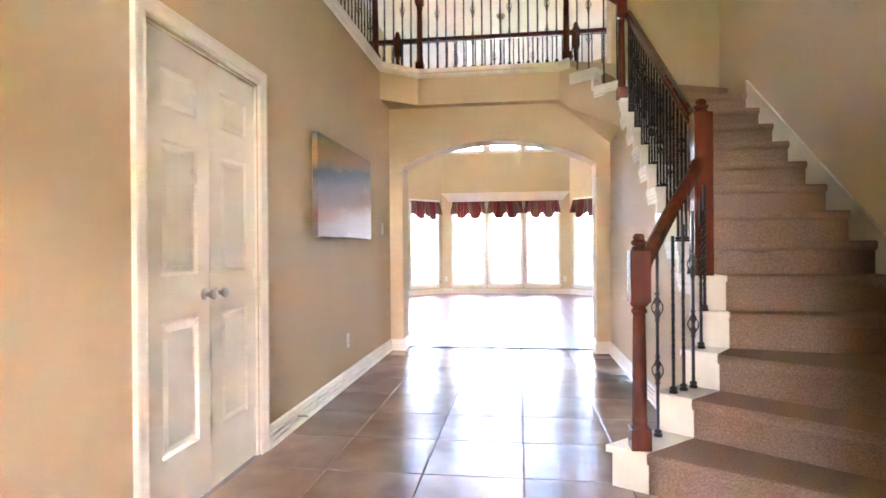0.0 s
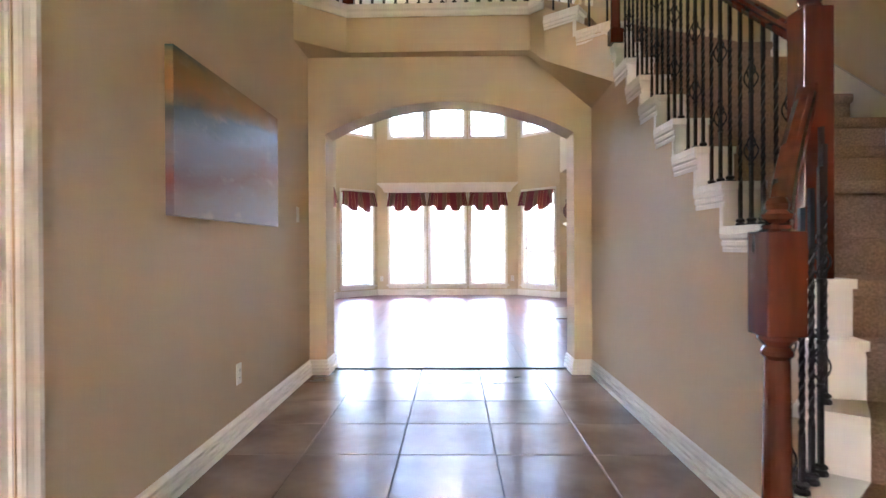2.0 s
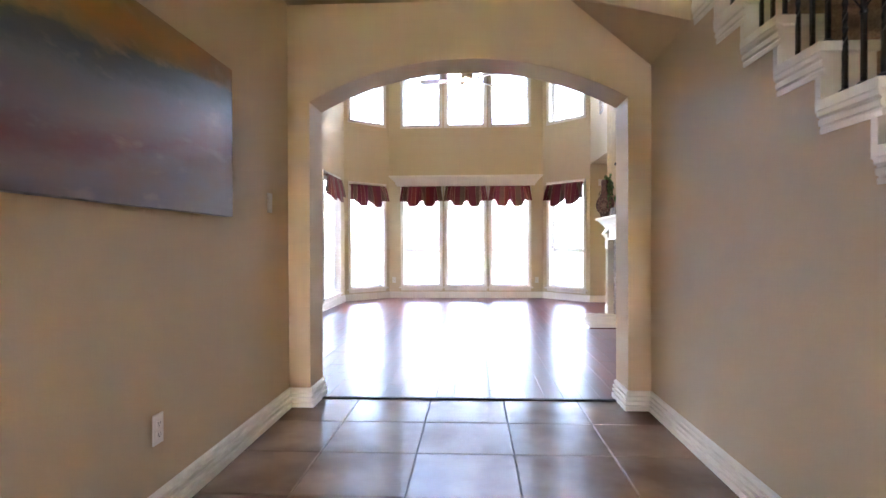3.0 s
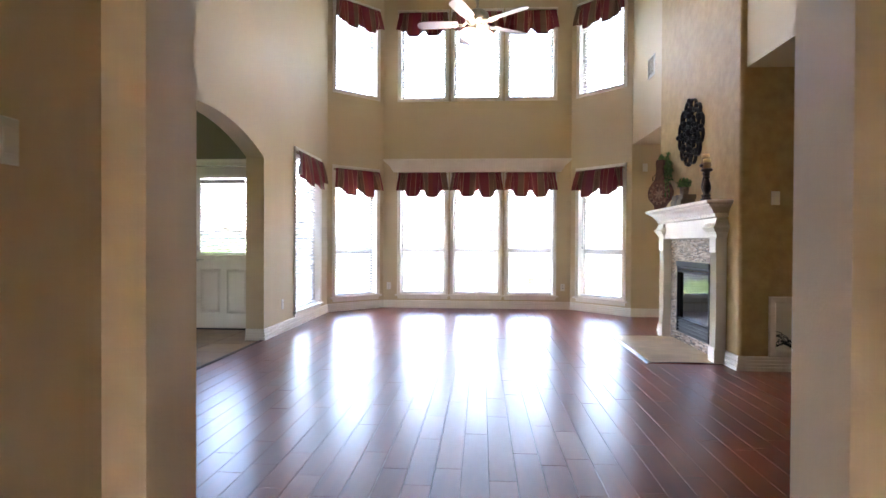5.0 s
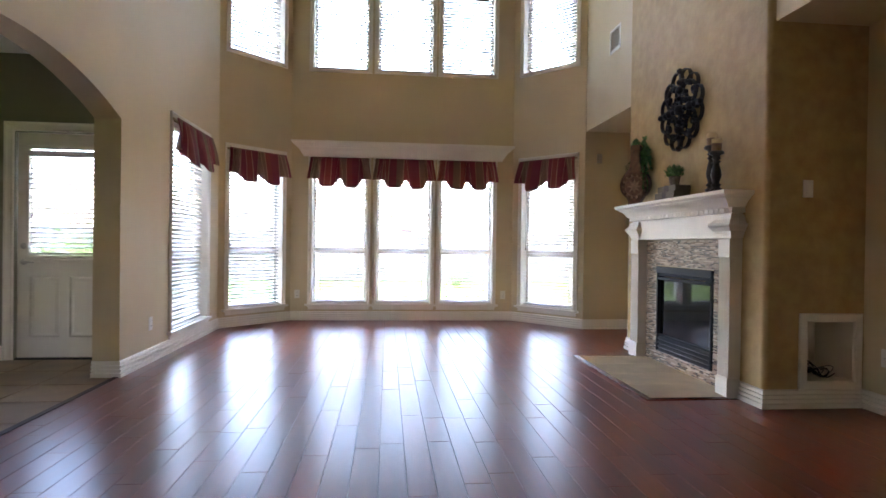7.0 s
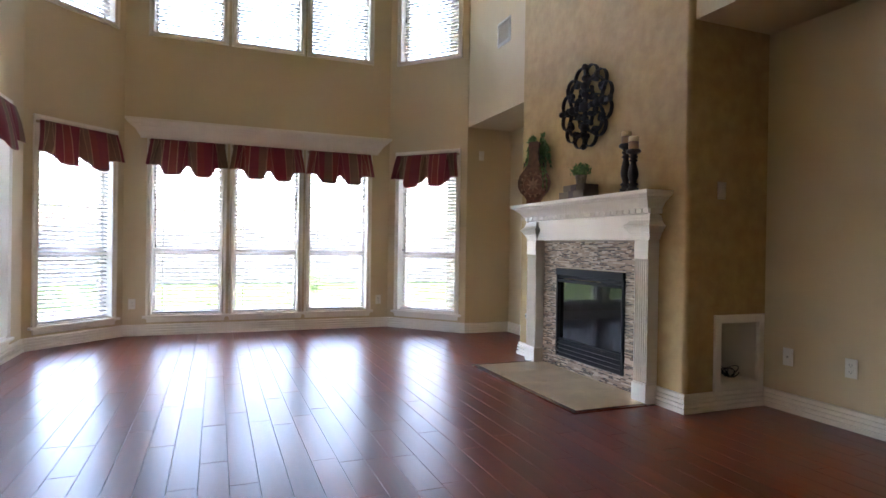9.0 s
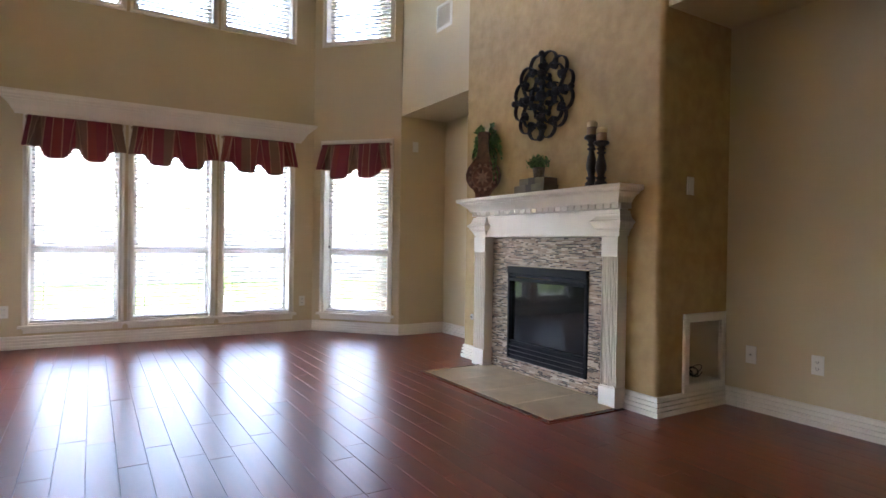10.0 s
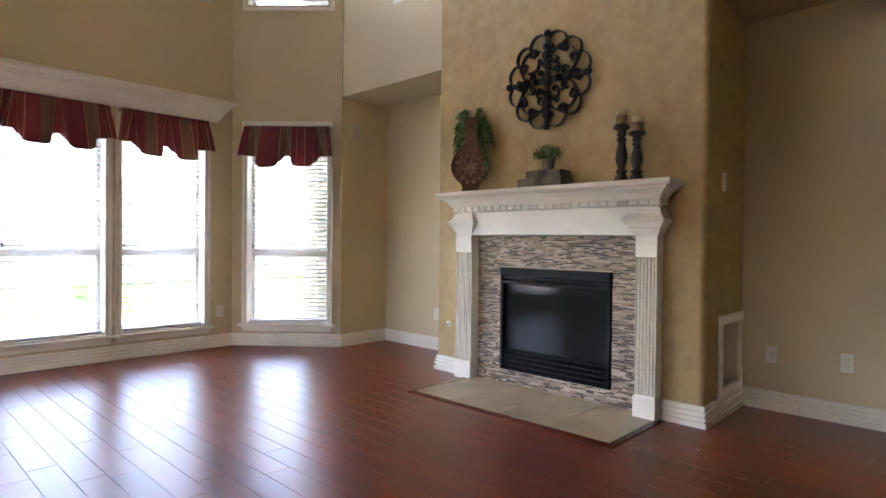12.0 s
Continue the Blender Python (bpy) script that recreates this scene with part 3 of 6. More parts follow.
def baseboard(pts, label="white moulded baseboard"):
    return solo("baseboard", sweep(bmesh.new(), pts, BASE), WHITE, label, "baseboard", "structure")


baseboard([(XL, 2.561), (XL, YA), (AX0, YA), (AX0, YB), (LX, YB), (LX, KA[0]), (LX - 0.2, KA[0])])
baseboard([(XL, -2.0), (XL, 1.454)])
baseboard([(LX - 0.2, KA[1]), (LX, KA[1]), BA, BB, BC, BD, (2.57, 12.60), (2.57, 11.2), (1.955, 11.2), (1.955, 10.93)])
baseboard([(1.955, 9.27), (1.955, 9.03), (2.67, 9.03), (2.67, YB), (AX1, YB), (AX1, YA), (XR, YA), (XR, 2.9)])
baseboard([(-7.2, 10.79), (-3.88, 10.79)])
baseboard([(2.045, 2.82), (2.045, 1.225), (1.02, 1.225)])

# ---- stair ----
def yk(k):
    return 3.37 + G * (k - 7)


# nosing lines: outer end on the open side, inner end at the wall
NOSE = {1: ((0.43, 2.29), (2.045, 1.333)), 2: ((0.70, 2.53), (2.045, 1.519)), 3: ((0.875, 2.70), (2.045, 1.812)), 4: ((0.95, 2.80), (2.045, 2.546))}
for k in range(5, 14):
    NOSE[k] = ((XR, yk(k)), (2.045, yk(k)))
NOSE[14] = ((XR, 5.049), (2.045, 5.499))
NOSE[15] = ((0.739, 5.245), (1.75, 6.85))
NOSE[16] = ((0.527, 5.44), (0.95, 7.04))
CURB = 0.17


def inset(p, q, d):
    a, b = Vector(p), Vector(q)
    return a + (b - a).normalized() * d


stair = thing("staircase", "carpeted staircase with white stepped stringer, turning at foot and head", "staircase", Matrix.Translation((1.2, 2.2, 0)))
SM = Matrix.Translation((-1.2, -2.2, 0))
for k in range(1, 16):
    (a, b), (c, d) = NOSE[k], NOSE[k + 1]
    z = R * k
    ai, ci = inset(a, b, CURB), inset(c, d, CURB)
    nx = (Vector(b) - Vector(a)).normalized()
    fw = Vector((nx.y, -nx.x)) * 0.028
    base = max(0.0, z - 0.5) if k > 4 else 0.0
    # carpeted tread with a rounded nose, and its riser
    bm = bmesh.new()
    prism(bm, [ai, b, d, ci], base if k < 12 else z - R - 0.05, z - 0.03)
    outline = [(0.0, -0.055), (0.75, -0.05), (1.0, -0.034), (1.0, -0.018), (0.8, -0.004), (0.45, 0.0)]
    rows = []
    for o, dz in outline:
        rows.append([bm.verts.new((ai.x + fw.x * o, ai.y + fw.y * o, z + dz)), bm.verts.new((b[0] + fw.x * o, b[1] + fw.y * o, z + dz))])
    rows.append([bm.verts.new((ci.x, ci.y, z)), bm.verts.new((d[0], d[1], z))])
    for r0, r1 in zip(rows, rows[1:]):
        bm.faces.new((r0[0], r0[1], r1[1], r1[0]))
    bm.faces.new([r[0] for r in rows])
    bmesh.ops.transform(bm, matrix=SM, verts=bm.verts)
    part("tread", bm, CARPET, stair, "taupe carpeted step", smooth=False)
    # white end block under the balusters
    bm = bmesh.new()
    prism(bm, [a, ai, ci, c], base if k < 12 else z - R - 0.05, z - 0.032)
    of = Vector((a[0] - b[0], a[1] - b[1])).normalized() * 0.022
    prism(bm, [Vector(a) + of - fw * -0.8, ai - fw * -0.8, ci, Vector(c) + of], z - 0.03, z + 0.002)
    bmesh.ops.transform(bm, matrix=SM, verts=bm.verts)
    part("tread_end", bm, WHITE, stair, "white painted step end")
    # moulding below the tread end on the open side
    if k >= 5:
        o1, c1 = Vector(a), Vector(c)
        dirv = (c1 - o1).normalized()
        bm = sweep(bmesh.new(), [c1 - dirv * 0.0, o1 - dirv * 0.02], [(0, z - 0.105), (0.008, z - 0.105), (0.010, z - 0.09), (0.006, z - 0.086), (0.006, z - 0.082), (0.014, z - 0.078), (0.015, z - 0.062), (0.010, z - 0.058), (0.010, z - 0.054), (0.019, z - 0.048), (0.021, z - 0.032), (0, z - 0.032)])
        sweep(bm, [o1 + dirv * 0.03, o1 - dirv * 0.0], [(0, z - R - 0.03), (0.007, z - R - 0.03), (0.007, z - 0.106), (0, z - 0.106)])
        bmesh.ops.transform(bm, matrix=SM, verts=bm.verts)
        part("tread_moulding", bm, WHITE, stair)

# wall under the open side of the flight
line = [(2.83, 0.0), (2.83, R * 4 - 0.034), (yk(5) + 0.005, R * 4 - 0.034)]
for k in range(5, 14):
    line += [(yk(k) + 0.005, R * k - 0.034), ((yk(k + 1) if k < 13 else 5.049) + 0.005, R * k - 0.034)]
line += [(YA, R * 13 - 0.034), (YA, 0.0)]
bm = bmesh.new()
l = [bm.verts.new((XR - 0.002, y, z)) for y, z in line]
h = [bm.verts.new((XR + 0.1, y, z)) for y, z in line]
bm.faces.new(l), bm.faces.new(h)
for i in range(len(line)):
    j = (i + 1) % len(line)
    bm.faces.new((l[i], l[j], h[j], h[i]))
bmesh.ops.remove_doubles(bm, verts=bm.verts, dist=1e-5)
bmesh.ops.triangulate(bm, faces=bm.faces)
solo("wall_under_stair", bm, HALLWALL, "tan wall under the open side of the stair", "wall", "structure")

# sloping plaster underside of the turning steps
bm = bmesh.new()
pts = [(0.429, 5.558, UNDER), (0.527, 5.44, 2.527), (XR, 5.03, 2.236), (XR, YA, 2.206), (0.429, YA, UNDER)]
lo = [bm.verts.new(p) for p in pts]
hi = [bm.verts.new((x, y, z)) for (x, y, _), z in zip(pts, (2.955, 2.955, 2.547, 2.547, 2.955))]
bm.faces.new(lo), bm.faces.new(hi)
for i in range(5):
    j = (i + 1) % 5
    bm.faces.new((lo[i], lo[j], hi[j], hi[i]))
solo("stair_underside", bm, HALLWALL, "tan sloping plaster under the turning steps", "soffit", "structure")

# skirt board along the inner wall
bm = bmesh.new()
y0, y1 = yk(5) - 0.12, yk(13)
poly = [(y0, 0.875), (y0, R * 5 + 0.08), (yk(5) + 0.05, R * 5 + 0.12), (y1, R * 13 + 0.12), (y1, R * 13 - 0.3), (yk(6), R * 5 - 0.1)]
l = [bm.verts.new((2.027, y, z)) for y, z in poly]
h = [bm.verts.new((2.045, y, z)) for y, z in poly]
bm.faces.new(l), bm.faces.new(h)
for i in range(len(poly)):
    j = (i + 1) % len(poly)
    bm.faces.new((l[i], l[j], h[j], h[i]))
solo("stair_skirt_board", bm, WHITE, "white skirt board along the stair wall", "trim", "structure")

# bridge front trim
TRIM = [(o, FLOOR2 + u) for o, u in ((0, -0.09), (0.012, -0.09), (0.02, -0.07), (0.022, -0.05), (0.035, -0.035), (0.035, 0.005), (0, 0.005))]
bm = sweep(bmesh.new(), [(XL, 1.0)] + FRONT + [(0.527, 5.44)], TRIM)
solo("bridge_trim", bm, WHITE, "white moulded edge along the bridge and upstairs hall", "trim", "structure")
solo("bridge_curb", boxes((XL - 0.13, XL, 1.0, 5.284, FLOOR2 - 0.02, FLOOR2 + 0.005)), WHITE, "white curb under the upstairs railing", "trim", "structure")
bm = sweep(bmesh.new(), [(1.2, 7.14), (XL - 0.1, 7.14)], TRIM)
solo("bridge_rear_trim", bm, WHITE, "white moulded edge on the room side of the bridge", "trim", "structure")

# ---- railings ----
def twisted(h, seed=0):
    bm = bmesh.new()
    n = 36
    pts = [(0, 0, h * i / n) for i in range(n + 1)]
    rings = []
    for i, p in enumerate(pts):
        f = i / n
        tw = max(0, min(1, (f - 0.2) / 0.6)) * math.pi * 7
        rings.append([bm.verts.new((0.0095 * math.cos(math.pi / 2 * k + math.pi / 4 + tw), 0.0095 * math.sin(math.pi / 2 * k + math.pi / 4 + tw), p[2])) for k in range(4)])
    for a, b in zip(rings, rings[1:]):
        for k in range(4):
            bm.faces.new((a[k], a[(k + 1) % 4], b[(k + 1) % 4], b[k]))
    shoe(bm)
    return bm


def shoe(bm):
    lathe(bm, [(0.021, 0.0), (0.021, 0.012), (0.014, 0.018), (0.019, 0.024), (0.019, 0.03), (0.01, 0.036)], n=8)


def basket(h):
    bm = bmesh.new()
    box(bm, -0.0067, 0.0067, -0.0067, 0.0067, 0, h)
    for zc in ((0.36, 0.70) if h > 0.8 else (0.5,)):
        z = h * zc
        for q in range(4):
            pts = [(0.026 * math.sin(math.pi * i / 12) * math.cos(q * math.pi / 2 + i * 0.22), 0.026 * math.sin(math.pi * i / 12) * math.sin(q * math.pi / 2 + i * 0.22), z - 0.06 + 0.01 * i) for i in range(13)]
            tube(bm, pts, 0.0065, n=5)
        for dz in (-0.068, 0.062):
            lathe(bm, [(0.012, 0), (0.012, 0.012)], (0, 0, z + dz), 8)
    shoe(bm)
    return bm


BAL = {}


def baluster(parent, x, y, z, h, kind):
    key = (round(h, 2), kind)
    if key not in BAL:
        BAL[key] = mesh_of(twisted(key[0]) if kind == "t" else basket(key[0]), "baluster", IRON)
    o = new("baluster", BAL[key])
    o.parent = parent
    o.location = Vector((x, y, z)) - parent.location
    return o


def newel(parent, x, y, z, h, turned=True, s=0.045):
    bm = bmesh.new()
    if turned:
        box(bm, -s, s, -s, s, 0, 0.10, 0.004)
        lathe(bm, [(s * 0.95, 0.10), (s * 0.74, 0.115), (s * 0.82, 0.13), (s * 0.74, 0.15), (s * 0.72, 0.3), (s * 0.62, h * 0.60), (s * 0.60, h * 0.625), (s * 0.78, h * 0.635), (s * 0.78, h * 0.645), (s * 0.62, h * 0.655), (s * 0.95, h * 0.672), (s * 0.95, h * 0.68)], n=20)
        box(bm, -s, s, -s, s, h * 0.68, h * 0.92, 0.004)
    else:
        box(bm, -s, s, -s, s, 0, h * 0.92, 0.004)
    lathe(bm, [(s * 0.95, h * 0.92), (s * 0.7, h * 0.926), (s * 0.74, h * 0.934), (s * 0.5, h * 0.940), (s * 0.74, h * 0.948), (s * 0.80, h * 0.960), (s * 0.56, h * 0.970), (s * 0.60, h * 0.984), (s * 0.4, h * 0.998), (0.002, h)], n=20)
    bmesh.ops.translate(bm, verts=bm.verts, vec=Vector((x, y, z)) - parent.location)
    return part("newel_post", bm, REDWOOD, parent, "cherry stained turned newel post")


RAIL = [(-0.030, 0), (0.030, 0), (0.032, 0.018), (0.022, 0.026), (0.031, 0.04), (0.026, 0.055), (0.012, 0.063), (-0.012, 0.063), (-0.026, 0.055), (-0.031, 0.04), (-0.022, 0.026), (-0.032, 0.018)]


def handrail(parent, pts):
    bm = bmesh.new()
    P = [Vector(p) - parent.location for p in pts]
    rings = []
    for i, p in enumerate(P):
        d = (P[min(i + 1, len(P) - 1)] - P[max(0, i - 1)])
        hd = Vector((d.x, d.y, 0)).normalized()
        s = Vector((hd.y, -hd.x, 0))
        rings.append([bm.verts.new(p + s * o + Vector((0, 0, u))) for o, u in RAIL])
    q = len(RAIL)
    for a, b in zip(rings, rings[1:]):
        for k in range(q):
            bm.faces.new((a[k], a[(k + 1) % q], b[(k + 1) % q], b[k]))
    bm.faces.new(rings[0]), bm.faces.new(rings[-1])
    return part("handrail", bm, REDWOOD, parent, "cherry stained handrail")


N1, N2, N3, N4 = (0.548, 2.25), (1.015, 2.885), (0.951, 4.97), (0.498, 5.529)
rail1 = thing("stair_railing", "cherry wood stair railing with twisted black iron balusters", "railing", Matrix.Translation((*N1, R)))
newel(rail1, *N1, R, 0.99, s=0.045)
newel(rail1, *N2, R * 5, 0.985, False, s=0.05)
newel(rail1, *N3, R * 13, 1.128)
bend = [(N1[0] + 0.03, N1[1] + 0.045, 0.99)]
for i in range(1, 9):
    f = i / 8
    bend.append((N1[0] + (N2[0] - N1[0]) * f - 0.03 * math.sin(math.pi * f), N1[1] + (N2[1] - N1[1]) * f, 0.99 + 0.585 * f ** 1.25 + (0.0 if f < 1 else 0.03)))
handrail(rail1, bend)
XB = XR + 0.055
z5, z13 = R * 5 + 0.778, R * 13 + 0.836
handrail(rail1, [(N2[0], N2[1], z5), (XB, N2[1] + 0.15, z5 + 0.15 * R / G), (XB, yk(13) - 0.0, z5 + (yk(13) - N2[1]) * R / G)])
n = 0
for k in range(1, 5):
    (a, b), (c, d) = NOSE[k], NOSE[k + 1]
    for f in {1: (0.42, 0.72), 2: (0.12, 0.5, 0.88), 3: (0.5,), 4: (0.5,)}[k]:
        p, q = inset(a, b, 0.055), inset(c, d, 0.055)
        x, y = p.x + (q.x - p.x) * f, p.y + (q.y - p.y) * f
        s = max(0, min(1, ((x - N1[0]) * 0.5 + (y - N1[1]) * 0.7) / 0.75))
        baluster(rail1, x, y, R * k, 0.99 + 0.585 * s ** 1.25 - R * k, "b" if n % 3 == 1 else "t")
        n += 1
for k in range(5, 13):
    for j in range(3):
        y = yk(k) + 0.02 + G * (j + 0.5) / 3
        if k == 5 and j == 0:
            continue
        baluster(rail1, XB, y, R * k, z5 + (y - N2[1]) * R / G - R * k + 0.005, "b" if n % 3 == 1 else "t")
        n += 1

rail2 = thing("bridge_railing", "cherry wood railing with black iron balusters on the bridge", "railing", Matrix.Translation((N4[0], N4[1], FLOOR2)))
N5, N6 = (-1.049, 5.636), (XL - 0.05, 5.304)
for p in (N4, N5, N6):
    newel(rail2, *p, FLOOR2, 1.07)
handrail(rail2, [(*N4, FLOOR2 + 0.875), (*N5, FLOOR2 + 0.875)])
handrail(rail2, [(*N5, FLOOR2 + 0.875), (*N6, FLOOR2 + 0.875)])
handrail(rail2, [(*N6, FLOOR2 + 0.875), (XL - 0.05, 1.4, FLOOR2 + 0.875)])
handrail(rail2, [(*N3, z13), (*N4, FLOOR2 + 0.925)])
for p, q, cnt in ((N4, N5, 15), (N5, N6, 4), (N6, (XL - 0.05, 1.4), 36)):
    for i in range(1, cnt + 1):
        f = i / (cnt + 1)
        baluster(rail2, p[0] + (q[0] - p[0]) * f, p[1] + (q[1] - p[1]) * f, FLOOR2 + 0.003, 0.875, "b" if i % 4 == 2 else "t")
for k in (13, 14, 15):
    (a, b), (c, d) = NOSE[k], NOSE[k + 1]
    for f in (0.3, 0.75):
        p, q = inset(a, b, 0.06), inset(c, d, 0.06)
        if k > 13:
            baluster(rail2, p.x + (q.x - p.x) * f, p.y + (q.y - p.y) * f, R * k, 0.945, "b" if k == 15 and f < 0.5 else "t")
rail3 = thing("bridge_rear_railing", "cherry wood railing with black iron balusters facing the living room", "railing", Matrix.Translation((-0.3, 7.08, FLOOR2)))
handrail(rail3, [(1.2, 7.08, FLOOR2 + 0.84), (LX - 0.2, 7.08, FLOOR2 + 0.84)])
for p in (-1.6, 0.75):
    newel(rail3, p, 7.08, FLOOR2, 1.0)
for i in range(30):
    x = -2.55 + i * 0.125
    baluster(rail3, x, 7.08, FLOOR2 + 0.003, 0.84, "b" if i % 4 == 2 else "t")

# ---- fireplace ----
CX = 1.955
MID = 10.10
mantel = thing("fireplace_mantel", "white carved fireplace mantel with fluted legs and dentil crown", "mantel", Matrix.Translation((CX, MID, 0)))


def leg(y0, y1):
    """A plinth, a fluted shaft and a plain block on top, each a part."""
    base = boxes((-0.105, -0.001, y0, y1, 0, 0.134, 0.004))
    box(base, -0.098, -0.001, y0 + 0.008, y1 - 0.008, 0.134, 0.1445)
    w, c, n = y1 - y0 - 0.012, (y0 + y1) / 2, 6
    pts = [(-0.001, c - w / 2)]
    for i in range(n):
        a = c - w / 2 + w * (i + 0.12) / n
        b = c - w / 2 + w * (i + 0.88) / n
        pts += [(-0.092, c - w / 2 + w * i / n), (-0.092, a), (-0.080, a + 0.002), (-0.076, (a + b) / 2), (-0.080, b - 0.002), (-0.092, b)]
    pts += [(-0.092, c + w / 2), (-0.001, c + w / 2)]
    shaft = bmesh.new()
    prism(shaft, pts, 0.1445, 0.9995)
    part("plinth", base, WHITE, mantel, "white leg plinth")
    part("fluted_shaft", shaft, WHITE, mantel, "white fluted leg")
    part("cap_block", boxes((-0.1, -0.001, y0 + 0.003, y1 - 0.003, 1.0, 1.1345, 0.003)), WHITE, mantel)


for a, b in ((0.655, 0.825), (-0.825, -0.68)):
    leg(a, b)
part("frieze", boxes((-0.085, -0.001, -0.82, 0.82, 1.135, 1.315, 0.003), (-0.092, -0.001, -0.69, 0.66, 1.135, 1.15, 0.002)), WHITE, mantel, "plain white frieze")
COR = [(0, 1.14), (0.010, 1.14), (0.010, 1.158), (0.016, 1.160), (0.016, 1.172), (0.024, 1.175), (0.024, 1.187), (0.034, 1.192), (0.046, 1.214), (0.058, 1.226), (0.058, 1.236), (0.044, 1.246), (0.030, 1.264), (0.026, 1.272), (0.026, 1.284), (0.018, 1.287), (0.018, 1.305), (0, 1.305)]
for a, b in ((0.665, 0.82), (-0.82, -0.665)):
    part("corbel", sweep(bmesh.new(), [(-0.001, b), (-0.085, b), (-0.085, a), (-0.001, a)][::-1], [(-o, u) for o, u in COR]), WHITE, mantel, "white moulded corbel")
part("dentil_band", boxes((-0.105, -0.001, -0.845, 0.845, 1.318, 1.352)), WHITE, mantel)
for i in range(25):
    y = -0.808 + 1.616 * i / 24
    part("dentil", boxes((-0.114, -0.1052, y - 0.028, y + 0.028, 1.321, 1.351)), WHITE, mantel)
CROWN = [(0, 1.352), (0.010, 1.352), (0.010, 1.358), (0.016, 1.360), (0.022, 1.372), (0.036, 1.392), (0.058, 1.410), (0.072, 1.416), (0.076, 1.422), (0.076, 1.428), (0.090, 1.432), (0.102, 1.438), (0.108, 1.446), (0.108, 1.464), (0.105, 1.468), (0, 1.468)]
bm = sweep(bmesh.new(), [(-0.001, 0.835), (-0.118, 0.835), (-0.118, -0.835), (-0.001, -0.835)], CROWN)
box(bm, -0.12, -0.001, -0.836, 0.836, 1.353, 1.4665)
part("crown_shelf", bm, WHITE, mantel, "white crown moulded shelf")


def mosaic_material():
    m = material("mosaic_strips", (0.4, 0.3, 0.2), 0.45, 0.05, 20, spec=0.3)
    nt = m.node_tree
    g = nt.nodes.new("ShaderNodeNewGeometry")
    r = nt.nodes.new("ShaderNodeValToRGB")
    r.color_ramp.interpolation = "CONSTANT"
    el = r.color_ramp.elements
    cols = [(0.0, (0.48, 0.365, 0.265)), (0.30, (0.36, 0.255, 0.18)), (0.48, (0.66, 0.555, 0.43)), (0.74, (0.42, 0.30, 0.215)), (0.90, (0.20, 0.115, 0.08))]
    el[0].position, el[0].color = cols[0][0], (*cols[0][1], 1)
    el[1].position, el[1].color = cols[1][0], (*cols[1][1], 1)
    for p, c in cols[2:]:
        el.new(p).color = (*c, 1)
    nt.links.new(g.outputs["Random Per Island"], r.inputs[0])
    nt.links.new(r.outputs[0], nt.nodes["Principled BSDF"].inputs["Base Color"])
    return m


MOSAIC = mosaic_material()
surround = thing("tile_surround", "brown and cream mosaic strip tile surround of the fireplace", "tile surround", Matrix.Translation((CX, MID, 0)))
part("grout_bed", boxes((-0.006, -0.001, -0.68, 0.655, 0.012, 0.112), (-0.006, -0.001, -0.68, -0.488, 0.112, 1.134), (-0.006, -0.001, 0.432, 0.655, 0.112, 1.134), (-0.006, -0.001, -0.488, 0.432, 0.893, 1.134)), material("mosaic_grout", (0.55, 0.47, 0.38), 0.9, 0.1, 30), surround)
rnd = random.Random(3)
DASH = material("mosaic_dark_strips", (0.030, 0.014, 0.010), 0.3, 0.2, 20, spec=0.3)
light, dash = ([], []), ([], [])
z = 0.014
while z < 1.122:
    y = -0.679 - rnd.uniform(0, 0.05)
    while y < 0.654:
        dark = rnd.random() < 0.30
        l = rnd.choice((0.034, 0.045, 0.058)) if dark else rnd.choice((0.026, 0.04, 0.055, 0.07))
        hgt = 0.0074 if dark else 0.0094
        z0 = z + (0.0094 - hgt) / 2
        a, b = max(y, -0.679), min(y + l, 0.654)
        spans = [(a, b)]
        if z + 0.0094 > 0.112 and z < 0.893:
            spans = [(a, min(b, -0.489)), (max(a, 0.433), b)]
        vs, fs = dash if dark else light
        for p, q in spans:
            if q - p > 0.006:
                k = len(vs)
                d = -0.0105 - rnd.uniform(0, 0.002)
                vs += [(-0.0062, p, z0), (-0.0062, q, z0), (-0.0062, q, z0 + hgt), (-0.0062, p, z0 + hgt), (d, p + 0.0008, z0 + 0.0008), (d, q - 0.0008, z0 + 0.0008), (d, q - 0.0008, z0 + hgt - 0.0008), (d, p + 0.0008, z0 + hgt - 0.0008)]
                fs += [(k + 4, k + 5, k + 6, k + 7), (k, k + 1, k + 5, k + 4), (k + 1, k + 2, k + 6, k + 5), (k + 2, k + 3, k + 7, k + 6), (k + 3, k, k + 4, k + 7)]
        y += l + 0.0014
    z += 0.0094 + 0.0013
for (vs, fs), mat, nm, lab in ((light, MOSAIC, "mosaic", "thin tan and cream stone mosaic strips"), (dash, DASH, "dark_mosaic", "thin dark brown glass mosaic strips")):
    me = bpy.data.meshes.new(nm)
    me.from_pydata(vs, [], fs)
    me.materials.append(mat)
    mo = new(nm, me)
    mo.parent = surround
    tagged(mo, lab, kind="stuff")

